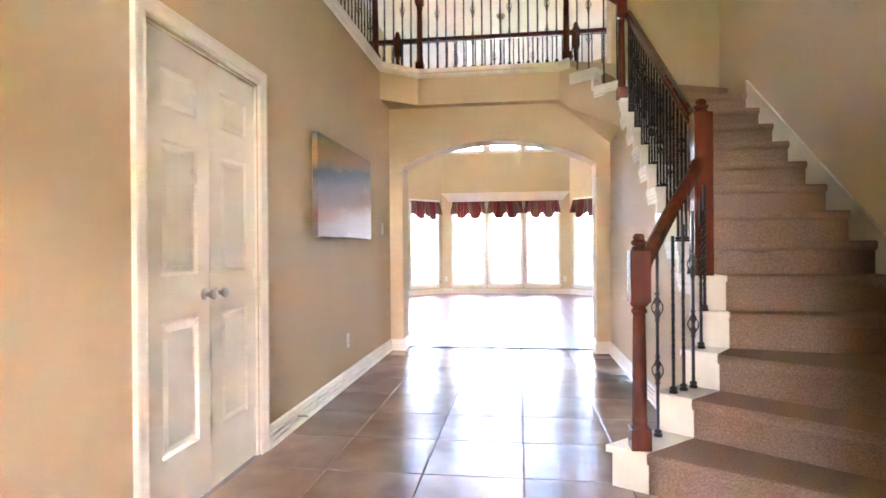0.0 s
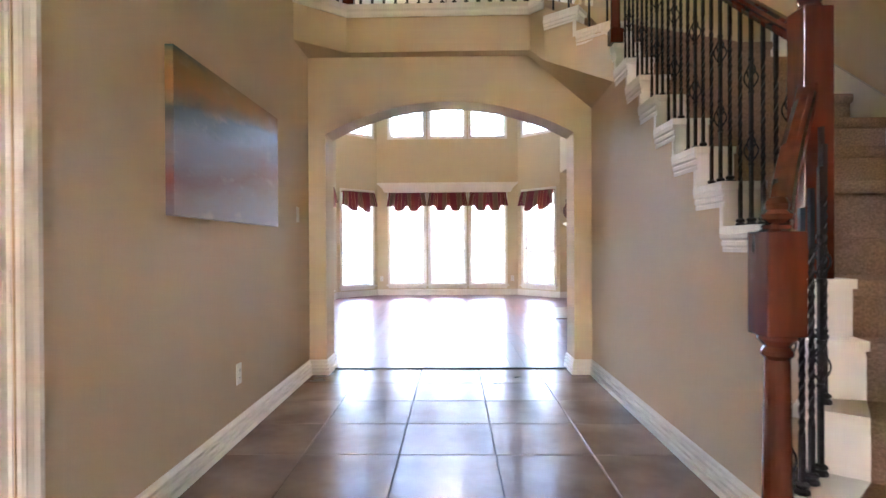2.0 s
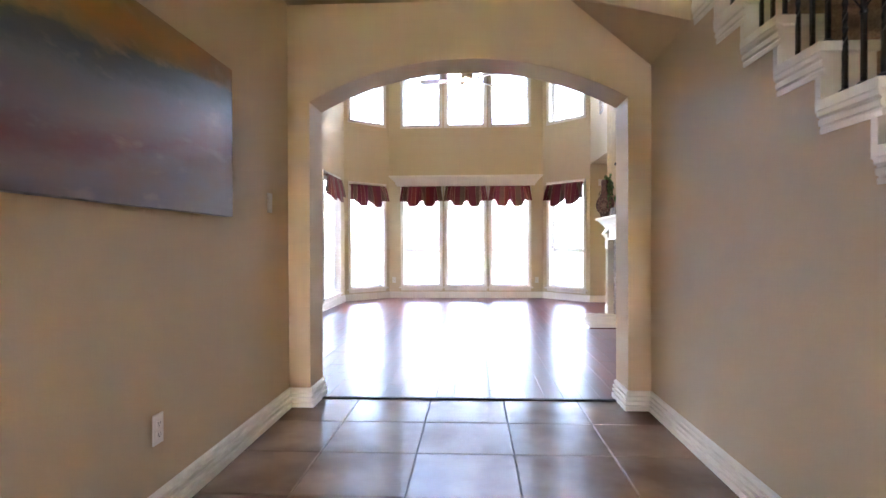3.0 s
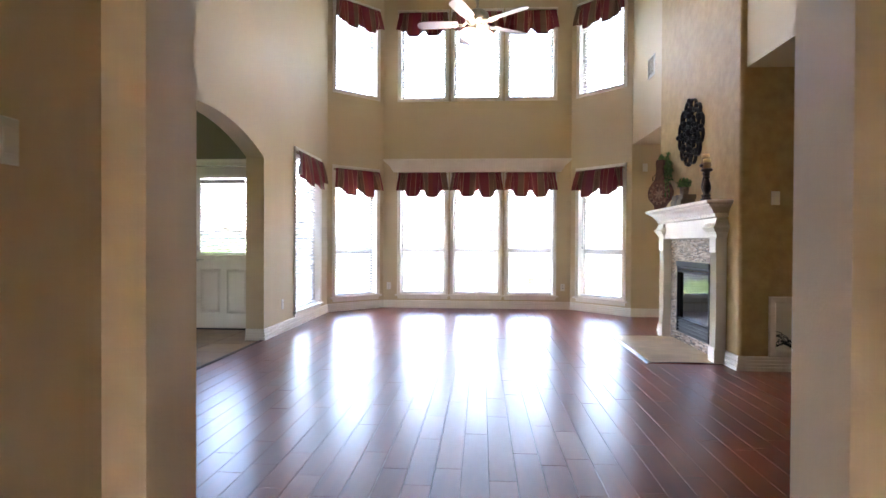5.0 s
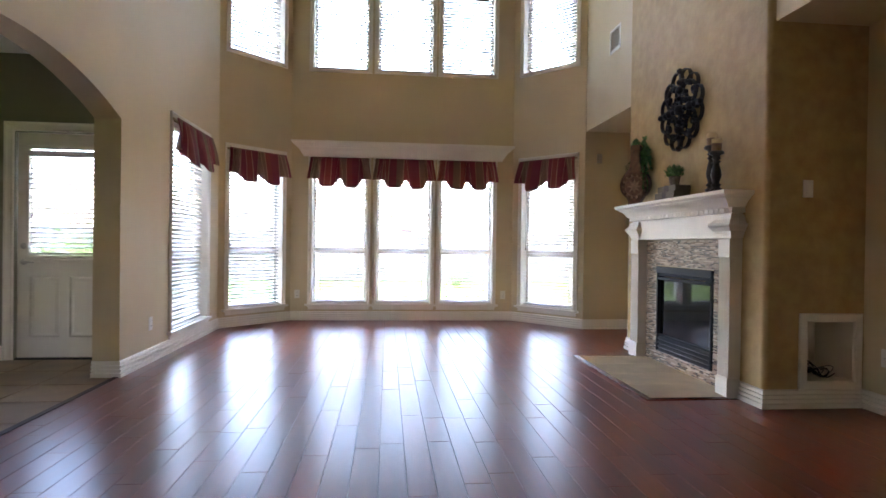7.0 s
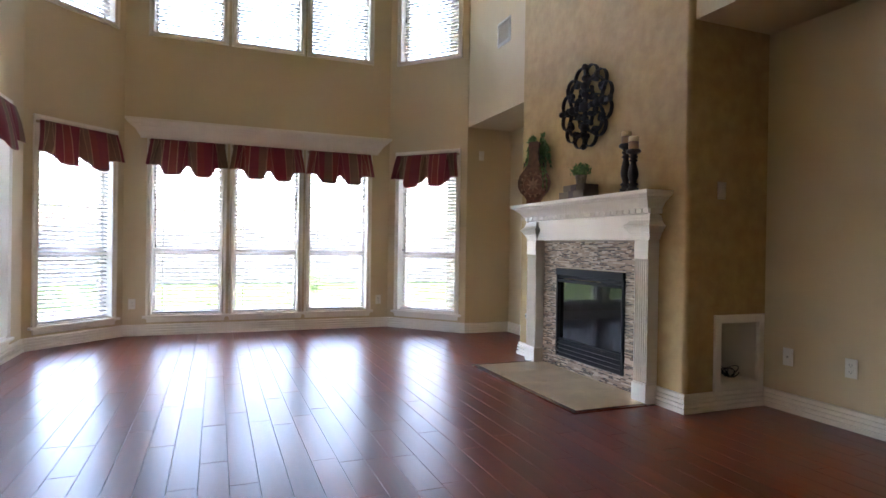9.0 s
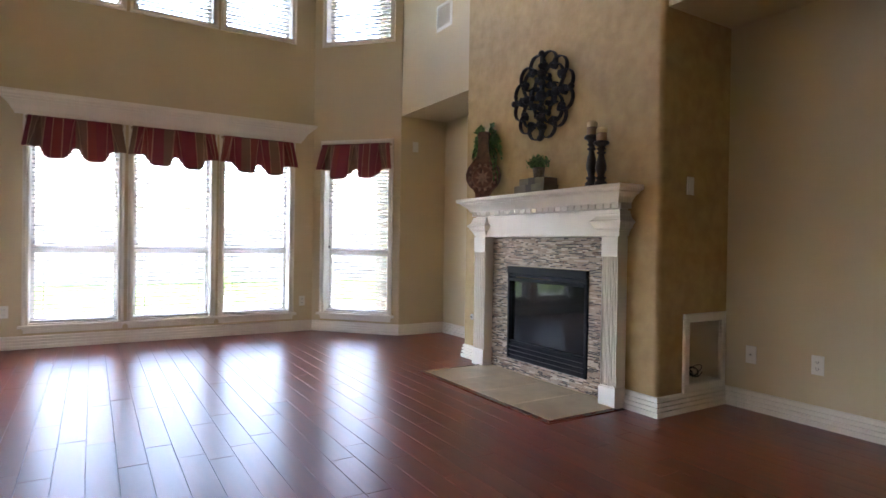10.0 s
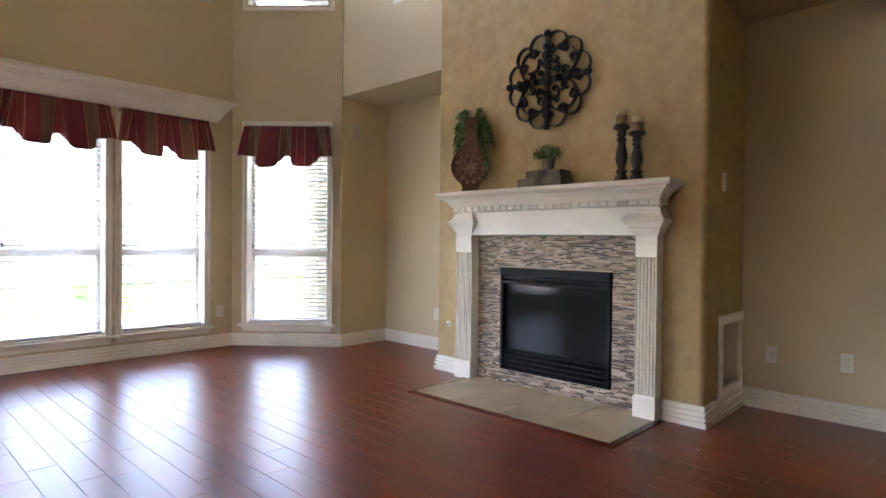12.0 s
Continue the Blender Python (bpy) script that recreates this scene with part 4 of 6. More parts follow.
fire = thing("gas_fireplace", "black gas fireplace insert with dark glass front", "fireplace", Matrix.Translation((CX, 10.0725, 0.115)))
W2 = 0.455
part("frame", boxes((-0.022, 0.05, -W2, -W2 + 0.024, 0, 0.775, 0.004), (-0.022, 0.05, W2 - 0.024, W2, 0, 0.775, 0.004), (-0.03, 0.05, -W2, W2, 0.715, 0.775, 0.005)), BLACK, fire)
part("hood", boxes((-0.026, 0.03, -W2 + 0.024, W2 - 0.024, 0.655, 0.680, 0.004), (-0.016, 0.04, -W2 + 0.024, W2 - 0.024, 0.688, 0.710, 0.003)), BLACK, fire)
part("glass_front", boxes((0.012, 0.02, -W2 + 0.024, W2 - 0.024, 0.15, 0.655)), FIREGLASS, fire, "dark reflective glass")
part("firebox", boxes((0.03, 0.49, -W2, W2, 0.0, 0.02), (0.46, 0.49, -W2, W2, 0.02, 0.77)), BLACK, fire)
LOUVRE = material("black_enamel_louvre", (0.012, 0.012, 0.014), 0.3, 0.1, 15, spec=0.5)
for i in range(4):
    s = bmesh.new()
    box(s, -0.024, 0.02, -W2 + 0.024, W2 - 0.024, -0.005, 0.005, 0.002, m=Matrix.Translation((0, 0, 0.018 + 0.036 * i)) @ Matrix.Rotation(radians(-42), 4, "Y"))
    part("louvre", s, LOUVRE, fire)
part("louvre_frame", boxes((-0.02, 0.03, -W2 + 0.024, W2 - 0.024, 0.142, 0.155, 0.003)), BLACK, fire)

hearth = thing("hearth", "cream tile hearth with a dark wooden edge, set in the floor", "hearth", Matrix.Translation((CX, MID, 0)))
part("bed", boxes((-0.66, -0.001, -0.815, 0.70, -0.012, 0.001)), GROUT, hearth)
for a, b in zip((-0.81, -0.43, -0.05, 0.33), (-0.43, -0.05, 0.33, 0.695)):
    bm = bmesh.new()
    box(bm, -0.655, -0.006, a + 0.003, b - 0.003, 0.001, 0.010, 0.002)
    part("tile", bm, HTILE, hearth)
EDGE = [(0, -0.01), (0.042, -0.01), (0.042, 0.001), (0.034, 0.007), (0.010, 0.011), (0, 0.0105)]
part("wooden_edge", sweep(bmesh.new(), [(-0.105, 0.70), (-0.66, 0.70), (-0.66, -0.815), (-0.105, -0.815)], EDGE), REDWOOD, hearth, "dark cherry edge strip")

# wall ornament of iron scrolls
orn = thing("wall_ornament", "round dark iron scrollwork wall medallion on the chimney", "wall decor", Matrix.Translation((CX - 0.03, 10.115, 2.236)))


def strip(bm, path, w=0.034, t=0.0060):
    """A flat iron band on edge along a path in the plane of the wall."""
    n = len(path)
    rings = []
    for i in range(n):
        a, b = Vector(path[max(0, i - 1)]), Vector(path[min(n - 1, i + 1)])
        d = (b - a).normalized()
        nn = Vector((-d.y, d.x)) * t / 2
        p = Vector(path[i])
        rings.append([bm.verts.new((-w / 2, p.x + nn.x, p.y + nn.y)), bm.verts.new((w / 2, p.x + nn.x, p.y + nn.y)), bm.verts.new((w / 2, p.x - nn.x, p.y - nn.y)), bm.verts.new((-w / 2, p.x - nn.x, p.y - nn.y))])
    for a, b in zip(rings, rings[1:]):
        for k in range(4):
            bm.faces.new((a[k], a[(k + 1) % 4], b[(k + 1) % 4], b[k]))
    bm.faces.new(rings[0]), bm.faces.new(rings[-1])


def scroll(bm, at, ang, rho, span=108, turns=0.72, flip=1):
    """A C scroll: an arc that bulges away from the centre, both ends rolled inwards."""
    pts = []
    for end in (-1, 1):
        seg = []
        N = 26
        for i in range(N + 1):
            f = i / N
            th = radians(span) + f * turns * 2 * math.pi
            rr = rho * (0.33 * (1 - f) ** 1.3 + 0.05)
            cx, cy = rho * math.cos(radians(span)) * (1 - 0.38), rho * math.sin(radians(span)) * (1 - 0.38)
            seg.append((cx + rho * 0.38 * math.cos(th) * (1 - 0.55 * f), (cy + rho * 0.38 * math.sin(th) * (1 - 0.55 * f)) * 1))
        seg = [(x, y * end) for x, y in seg]
        pts.append(seg)
    arc = [(rho * math.cos(radians(a)), rho * math.sin(radians(a))) for a in range(-span, span + 1, 10)]
    path = pts[0][::-1] + arc[1:-1] + pts[1]
    ca, sa = math.cos(ang), math.sin(ang)
    strip(bm, [(at[0] + x * ca - y * sa, at[1] + x * sa + y * ca) for x, y in path])


for i in range(12):
    a = math.pi / 12 + i * math.pi / 6
    bm = bmesh.new()
    scroll(bm, (0.258 * math.cos(a), 0.258 * math.sin(a)), a, 0.084)
    part("outer_scroll", bm, DARKIRON, orn)
for i in range(8):
    a = math.pi / 8 + i * math.pi / 4
    bm = bmesh.new()
    scroll(bm, (0.098 * math.cos(a), 0.098 * math.sin(a)), a, 0.052)
    part("inner_scroll", bm, DARKIRON, orn)
for i in range(4):
    a = math.pi / 4 + i * math.pi / 2
    bm = bmesh.new()
    scroll(bm, (0.165 * math.cos(a), 0.165 * math.sin(a)), a, 0.112)
    part("heart_scroll", bm, DARKIRON, orn)
for i in range(4):
    a = i * math.pi / 2
    bm = bmesh.new()
    rot = Matrix.Rotation(-a, 4, "X")
    box(bm, -0.020, 0.006, 0.02, 0.335, -0.018, 0.018, 0.004, m=rot)
    for r in (0.10, 0.17, 0.235, 0.33):
        g = bmesh.ops.create_uvsphere(bm, u_segments=10, v_segments=6, radius=0.026 if r != 0.17 else 0.036)["verts"]
        bmesh.ops.transform(bm, matrix=rot @ Matrix.Translation((-0.018, r, 0)), verts=g)
    part("cross_arm", bm, DARKIRON, orn, "iron cross arm with hammered studs")
bm = bmesh.new()
bmesh.ops.create_uvsphere(bm, u_segments=14, v_segments=8, radius=0.045)
bmesh.ops.translate(bm, verts=bm.verts, vec=(-0.015, 0, 0))
part("boss", bm, DARKIRON, orn)

# mantel decorations
TOPZ = 1.468
LEAF = material("artificial_leaf", (0.060, 0.14, 0.030), 0.6, 0.4, 30, col2=(0.11, 0.21, 0.06))
BROWNWOOD = material("carved_brown_wood", (0.10, 0.042, 0.022), 0.5, 0.35, 18, 0.4, 60, col2=(0.15, 0.065, 0.035))
EBONY = material("ebonised_wood", (0.022, 0.013, 0.010), 0.38, 0.3, 20, 0.15, 70)
BOXMAT = material("taupe_box_paper", (0.16, 0.125, 0.082), 0.7, 0.12, 20, 0.1, 120)
BOXBAND = material("brown_box_band", (0.075, 0.055, 0.042), 0.6, 0.12, 20)
WAX = material("brown_candle_wax", (0.34, 0.20, 0.11), 0.5, 0.15, 12)
WAXTOP = material("cream_candle_wax", (0.74, 0.55, 0.28), 0.5, 0.1, 12)
POTMAT = material("grey_woven_pot", (0.20, 0.165, 0.12), 0.7, 0.3, 60, 0.5, 90)


def leaves(bm, n, place, size, rnd, droop=0.3):
    for _ in range(n):
        p, d = place(rnd)
        d = (d + Vector((rnd.uniform(-0.5, 0.5), rnd.uniform(-0.5, 0.5), rnd.uniform(-0.5, 0.5) - droop))).normalized()
        s = d.cross(Vector((rnd.uniform(-1, 1), rnd.uniform(-1, 1), rnd.uniform(-1, 1)))).normalized()
        l, w = size * rnd.uniform(0.6, 1.3), size * rnd.uniform(0.16, 0.3)
        nrm = d.cross(s) * w * 0.4
        v = [bm.verts.new(q) for q in (p, p + d * l * 0.45 + s * w + nrm, p + d * l, p + d * l * 0.45 - s * w + nrm, p + d * l * 0.5)]
        bm.faces.new((v[0], v[1], v[4])), bm.faces.new((v[1], v[2], v[4])), bm.faces.new((v[2], v[3], v[4])), bm.faces.new((v[3], v[0], v[4]))


bel = thing("wooden_bellows", "carved brown wooden bellows standing upright on the mantel", "decor", Matrix.Translation((1.81, 10.735, TOPZ)) @ Matrix.Rotation(radians(40), 4, "Z"))
half = [(0.062, 0.0), (0.058, 0.035), (0.075, 0.065), (0.115, 0.105), (0.138, 0.15), (0.142, 0.20), (0.125, 0.255), (0.09, 0.30), (0.058, 0.335), (0.045, 0.39), (0.042, 0.46), (0.046, 0.53), (0.038, 0.555)]
half = [(y * 1.06, z * 1.03) for y, z in half]
outline = half + [(-y, z) for y, z in half[::-1]]


def plate(bm, pts, x0, x1, sc=1.0):
    a = [bm.verts.new((x0, y, z)) for y, z in pts]
    b = [bm.verts.new((x1, y, z)) for y, z in pts]
    bm.faces.new(a), bm.faces.new(b)
    for i in range(len(pts)):
        j = (i + 1) % len(pts)
        bm.faces.new((a[i], a[j], b[j], b[i]))


bm = bmesh.new()
plate(bm, outline, -0.022, -0.004)
plate(bm, outline, 0.012, 0.030)
body = part("board", bm, BROWNWOOD, bel)
bm = bmesh.new()
plate(bm, [(y * 0.93, 0.004 + z * 0.98) for y, z in outline], -0.0035, 0.0115)
part("leather_fold", bm, EBONY, bel)
bm = bmesh.new()
for i in range(16):
    a0, a1 = i * math.pi / 8, (i + 1) * math.pi / 8
    r0, r1 = (0.075, 0.034) if i % 2 == 0 else (0.034, 0.075)
    v = [bm.verts.new((-0.030, 0, 0.178)), bm.verts.new((-0.0225, r0 * math.cos(a0), 0.178 + r0 * math.sin(a0))), bm.verts.new((-0.0225, r1 * math.cos(a1), 0.178 + r1 * math.sin(a1)))]
    bm.faces.new(v)
for r, q in ((0.094, 0.005), (0.026, 0.004)):
    tube(bm, [(-0.024, r * math.cos(i * math.pi / 12), 0.178 + r * math.sin(i * math.pi / 12)) for i in range(25)], q * 1.6, n=5)
for i in range(14):
    a = i * math.pi / 7
    g = bmesh.ops.create_uvsphere(bm, u_segments=8, v_segments=5, radius=0.013)["verts"]
    bmesh.ops.translate(bm, verts=g, vec=(-0.022, 0.116 * math.cos(a), 0.178 + 0.108 * math.sin(a)))
# carving in a paler brown than the boards
part("carved_star", bm, material("pale_carving", (0.27, 0.155, 0.095), 0.55, 0.35, 25, 0.3, 60), bel, "carved star and ring of studs")
for s in (-1, 1):
    bm = bmesh.new()
    tube(bm, [(-0.01, s * (0.07 + 0.028 * math.cos(t * 0.5)), 0.335 + 0.03 * math.sin(t * 0.5) + 0.012 * t * (1 if t < 7 else 0.3)) for t in range(14)], 0.006, n=5)
    part("iron_scroll", bm, DARKIRON, bel)

sprig = thing("greenery_sprig", "artificial green fern sprig behind the bellows", "plant", Matrix.Translation((1.872, 10.80, TOPZ)))
rnd = random.Random(5)
bm = bmesh.new()
stems = []
for i in range(38):
    a = rnd.choice((-1, 1)) * math.pi / 2 + rnd.uniform(-0.9, 0.9)
    sp = rnd.uniform(0.08, 0.21)
    top = rnd.uniform(0.48, 0.66)
    fall = rnd.uniform(0.06, 0.36)
    pts = [Vector((0, 0, 0.30))]
    for k in range(1, 8):
        f = k / 7
        pts.append(Vector((0.35 * sp * math.cos(a) * f, sp * math.sin(a) * f - 0.02, 0.30 + (top - 0.3) * math.sin(f * 2.2) / 0.9 - fall * f ** 3)))
    stems.append(pts)
    tube(bm, pts, 0.0025, n=4)
box(bm, -0.012, 0.012, -0.012, 0.012, 0, 0.31)
part("stems", bm, LEAF, sprig)
bm = bmesh.new()


def on_stem(r):
    s = r.choice(stems)
    i = r.randrange(1, 7)
    return s[i].lerp(s[i + 1] if i < 7 else s[i], r.random()), (s[i] - s[i - 1]).normalized()


leaves(bm, 1900, on_stem, 0.040, rnd)
part("leaves", bm, LEAF, sprig, "narrow green leaves")

for (hw, z0, z1, dx, lab) in ((0.185, 0, 0.062, 0.0, "larger taupe gift box with a brown band, lying on the mantel"), (0.135, 0.062, 0.112, 0.02, "smaller taupe gift box with a brown band, stacked on another")):
    g = thing("gift_box", lab, "box", Matrix.Translation((1.835 + dx * 0.3, 10.075 - dx, TOPZ + z0)) @ Matrix.Rotation(radians(4 if z0 else -3), 4, "Z"), group="gift boxes")
    part("box_body", boxes((-0.07, 0.07, -hw, hw, 0, z1 - z0, 0.003)), BOXMAT, g)
    part("band", boxes((-0.0715, 0.0715, -0.035, 0.035, -0.0, z1 - z0 + 0.0015)), BOXBAND, g)
pp = thing("potted_plant", "small leafy plant in a grey woven pot on the boxes", "plant", Matrix.Translation((1.842, 10.05, TOPZ + 0.1135)))
part("pot", lathe(bmesh.new(), [(0.034, 0), (0.040, 0.02), (0.046, 0.07), (0.049, 0.078), (0.043, 0.08), (0.04, 0.07)], n=18), POTMAT, pp, smooth=True)
bm = bmesh.new()
leaves(bm, 420, lambda r: (Vector((r.uniform(-0.04, 0.04), r.gauss(0, 0.042), 0.075 + abs(r.gauss(0.03, 0.022)))), Vector((r.uniform(-1, 1), r.uniform(-1, 1), 1.2)).normalized()), 0.032, rnd, 0.1)
part("leaves", bm, LEAF, pp)

for (x, y, h) in ((1.85, 9.515, 0.36), (1.82, 9.40, 0.30)):
    c = thing("candle_holder", "tall dark turned wooden candle holder on the mantel" if h > 0.32 else "shorter dark turned wooden candle holder on the mantel", "candle holder", Matrix.Translation((x, y, TOPZ)), group="candle holders")
    prof = [(0.046, 0), (0.048, 0.012), (0.040, 0.020), (0.043, 0.030), (0.030, 0.040), (0.026, 0.052), (0.036, 0.060), (0.036, 0.068), (0.022, 0.078), (0.026, 0.10), (0.035, 0.125), (0.037, 0.15), (0.030, 0.195), (0.020, 0.235), (0.019, 0.245), (0.030, 0.252), (0.030, 0.260), (0.019, 0.268), (0.024, 0.278), (0.033, 0.286), (0.022, 0.298), (0.030, 0.312), (0.050, 0.322), (0.053, 0.332), (0.046, 0.345)]
    part("stem", lathe(bmesh.new(), [(r, z * h / 0.345) for r, z in prof], n=20), EBONY, c, smooth=True)
    cd = thing("pillar_candle", "brown and cream pillar candle in a dark holder", "candle", Matrix.Translation((x, y, TOPZ + h)), group="pillar candles")
    part("wax", lathe(bmesh.new(), [(0.034, 0), (0.035, 0.003), (0.035, 0.055)], n=20), WAX, cd, smooth=True)
    part("pale_top", lathe(bmesh.new(), [(0.035, 0.0552), (0.035, 0.085), (0.031, 0.092), (0.012, 0.086), (0.003, 0.086)], n=20), WAXTOP, cd, smooth=True)

# media niche in the chimney's side
nich = thing("media_niche", "white framed media niche low in the chimney's side", "niche", Matrix.Translation((2.4275, CY, 0.11)))
NF = [(0, 0), (0, 0.014), (0.01, 0.018), (0.045, 0.018), (0.055, 0.012), (0.055, 0)]
bm = sweep(bmesh.new(), [(0.172, 0.065), (0.172, 0.47), (-0.172, 0.47), (-0.172, 0.065)], NF, closed=True, m=Matrix(((1, 0, 0, 0), (0, 0, -1, 0), (0, 1, 0, 0), (0, 0, 0, 1))))
part("frame", bm, WHITE, nich)
part("lining", boxes((-0.177, -0.169, 0.001, 0.35, 0.06, 0.475), (0.169, 0.177, 0.001, 0.35, 0.06, 0.475), (-0.169, 0.169, 0.001, 0.35, 0.061, 0.068), (-0.169, 0.169, 0.001, 0.35, 0.467, 0.474), (-0.169, 0.169, 0.345, 0.355, 0.068, 0.467)), WHITE, nich)
bm = bmesh.new()
rnd = random.Random(9)
for i in range(7):
    pts = []
    ph, rr = rnd.uniform(0, 6), rnd.uniform(0.04, 0.09)
    for k in range(40):
        f = k / 39
        pts.append((-0.06 + 0.10 * f + rr * math.cos(ph + f * 9), 0.14 + 0.07 * math.sin(ph * 2 + f * 5), 0.075 + abs(rr * 1.2 * math.sin(ph + f * 7)) * (0.4 + 0.9 * (1 - f))))
    tube(bm, pts, 0.006, n=5)
solo("loose_cables", bm, DARK, "tangle of black cables lying in the media niche", "cables", m=Matrix.Translation((2.4275, CY, 0.11)))


# ---- plates and vents ----
def plate_at(kind, m, label, w=0.072, h=0.117):
    p = thing(kind, label, "outlet" if "outlet" in kind else "switch", m, group=kind + "s")
    part("plate", boxes((-w / 2, w / 2, -0.007, -0.0005, -h / 2, h / 2, 0.003)), PLASTIC, p)
    if kind == "wall_outlet":
        for dz in (-0.021, 0.021):
            s = part("socket", boxes((-0.017, 0.017, -0.0095, -0.0072, dz - 0.014, dz + 0.014, 0.001)), PLASTIC, p)
            part("slot", boxes((-0.009, -0.0065, -0.0105, -0.0096, dz - 0.004, dz + 0.006), (0.0065, 0.009, -0.0105, -0.0096, dz - 0.004, dz + 0.006), (-0.002, 0.002, -0.0105, -0.0096, dz - 0.011, dz - 0.007)), DARK, s)
    elif kind == "coax_outlet":
        part("jack", lathe(bmesh.new(), [(0.006, 0.0), (0.006, 0.01), (0.003, 0.012)], n=10), NICKEL, p).matrix_basis = Matrix.Translation((0, -0.0072, 0)) @ Matrix.Rotation(radians(90), 4, "X")
    else:
        k = max(1, round((w - 0.02) / 0.046))
        for i in range(k):
            x = (i - (k - 1) / 2) * 0.046
            part("rocker", boxes((x - 0.016, x + 0.016, -0.011, -0.0072, -0.033, 0.033, 0.002)), PLASTIC, p)
    return p


def facing(x, y, z, turn):
    """A pose on a wall; turn 0 faces -y, 90 faces +x, -90 faces -x."""
    return Matrix.Translation((x, y, z)) @ Matrix.Rotation(radians(turn), 4, "Z")


plate_at("wall_outlet", facing(XL, 4.105, 0.362, 90), "white wall outlet low on the hall wall")
plate_at("light_switch", facing(XL, 5.335, 1.321, 90), "white light switch beside the arch")
plate_at("wall_outlet", facing(LX, 10.68, 0.335, 90), "white wall outlet beside the kitchen arch")
plate_at("wall_outlet", facing(-1.775, 13.43, 0.36, 0), "white wall outlet beside the bay windows")
plate_at("wall_outlet", facing(1.085, 13.43, 0.36, 0), "white wall outlet beside the bay windows")
plate_at("coax_outlet", facing(2.67, 8.846, 0.365, -90), "white cable jack plate in the recess")
plate_at("wall_outlet", facing(2.67, 8.437, 0.37, -90), "white wall outlet in the recess")
plate_at("light_switch", facing(2.245, CY, 1.47, 0), "white light switch on the chimney's side")
plate_at("light_switch", facing(2.156, 12.60, 2.2, 0), "white blank plate high in the alcove")
plate_at("wall_outlet", facing(2.57, 11.817, 0.355, -90), "white wall outlet in the alcove")
plate_at("light_switch", facing(-4.03, 10.79, 1.307, 0), "white triple light switch on the sage wall", w=0.16)
plate_at("wall_outlet", facing(-4.45, 10.79, 0.33, 0), "white wall outlet on the sage wall")
gv = thing("gas_valve", "round chrome gas key valve beside the mantel", "valve", facing(CX, 11.08, 0.394, -90))
part("escutcheon", lathe(bmesh.new(), [(0.028, 0), (0.028, 0.003), (0.02, 0.008), (0.012, 0.009)], n=18), NICKEL, gv).matrix_basis = Matrix.Rotation(radians(90), 4, "X")
part("key_hole", lathe(bmesh.new(), [(0.009, 0.0092), (0.009, 0.0125)], n=12), DARK, gv).matrix_basis = Matrix.Rotation(radians(90), 4, "X")
vn = thing("wall_vent", "white slatted air vent high on the wall", "vent", facing(RX + 0.01, 11.69, 3.40, -90))
part("frame", sweep(bmesh.new(), [(0.12, -0.105), (0.12, 0.105), (-0.12, 0.105), (-0.12, -0.105)], [(0, 0), (0, 0.012), (0.03, 0.004), (0.03, 0)], closed=True, m=Matrix(((1, 0, 0, 0), (0, 0, -1, 0), (0, 1, 0, 0), (0, 0, 0, 1)))), PLASTIC, vn)
part("backing", boxes((-0.12, 0.12, -0.002, -0.0005, -0.105, 0.105)), LINING, vn)
for i in range(11):
    bm = bmesh.new()
    box(bm, -0.12, 0.12, -0.006, 0.006, -0.001, 0.001, m=Matrix.Translation((0, -0.0075, -0.095 + 0.019 * i)) @ Matrix.Rotation(radians(62), 4, "X"))
    part("slat", bm, PLASTIC, vn)

# ---- ceiling fan ----
FZ = 3.36
fan = thing("ceiling_fan", "ceiling fan with pale blades, nickel motor and lit glass shades", "ceiling fan", Matrix.Translation((-0.296, 9.98, FZ)))
FANMETAL = material("antique_nickel", (0.40, 0.37, 0.32), 0.35, 0.2, 20, metal=0.9)
BLADE = material("pale_fan_blade", (0.48, 0.48, 0.58), 0.4, 0.05, 6)
part("downrod", lathe(bmesh.new(), [(0.014, 0.14), (0.014, TOP - FZ - 0.08)], n=12), FANMETAL, fan)
part("canopy", lathe(bmesh.new(), [(0.03, TOP - FZ - 0.09), (0.075, TOP - FZ - 0.04), (0.08, TOP - FZ - 0.001)], n=20), FANMETAL, fan, smooth=True)
part("motor", lathe(bmesh.new(), [(0.03, 0.15), (0.07, 0.13), (0.115, 0.10), (0.125, 0.06), (0.12, 0.02), (0.09, -0.005), (0.06, -0.02), (0.06, -0.05), (0.075, -0.06), (0.06, -0.085), (0.02, -0.095)], n=24), FANMETAL, fan, smooth=True)
for i in range(5):
    a = radians(33 + 72 * i)
    rot = Matrix.Rotation(a, 4, "Z")
    bm = bmesh.new()
    pts = [(0.20, -0.05), (0.30, -0.062), (0.50, -0.07), (0.58, -0.066), (0.62, -0.04), (0.63, 0.0), (0.62, 0.04), (0.58, 0.066), (0.50, 0.07), (0.30, 0.062), (0.20, 0.05)]
    prism(bm, pts, -0.004, 0.004, m=rot @ Matrix.Translation((0, 0, 0.0)) @ Matrix.Rotation(radians(11), 4, "X"))
    b = part("blade", bm, BLADE, fan)
    bm = bmesh.new()
    tube(bm, [rot @ Vector(q) for q in ((0.10, 0, 0.02), (0.15, 0.02, -0.012), (0.20, 0.03, -0.012), (0.26, 0.02, -0.009))], 0.018, 0.008)
    tube(bm, [rot @ Vector(q) for q in ((0.10, 0, 0.02), (0.15, -0.02, -0.012), (0.20, -0.03, -0.012), (0.26, -0.02, -0.009))], 0.018, 0.008)
    part("blade_iron", bm, FANMETAL, b)
GLOW = bpy.data.materials.new("lit_glass_shade")
GLOW.use_nodes = True
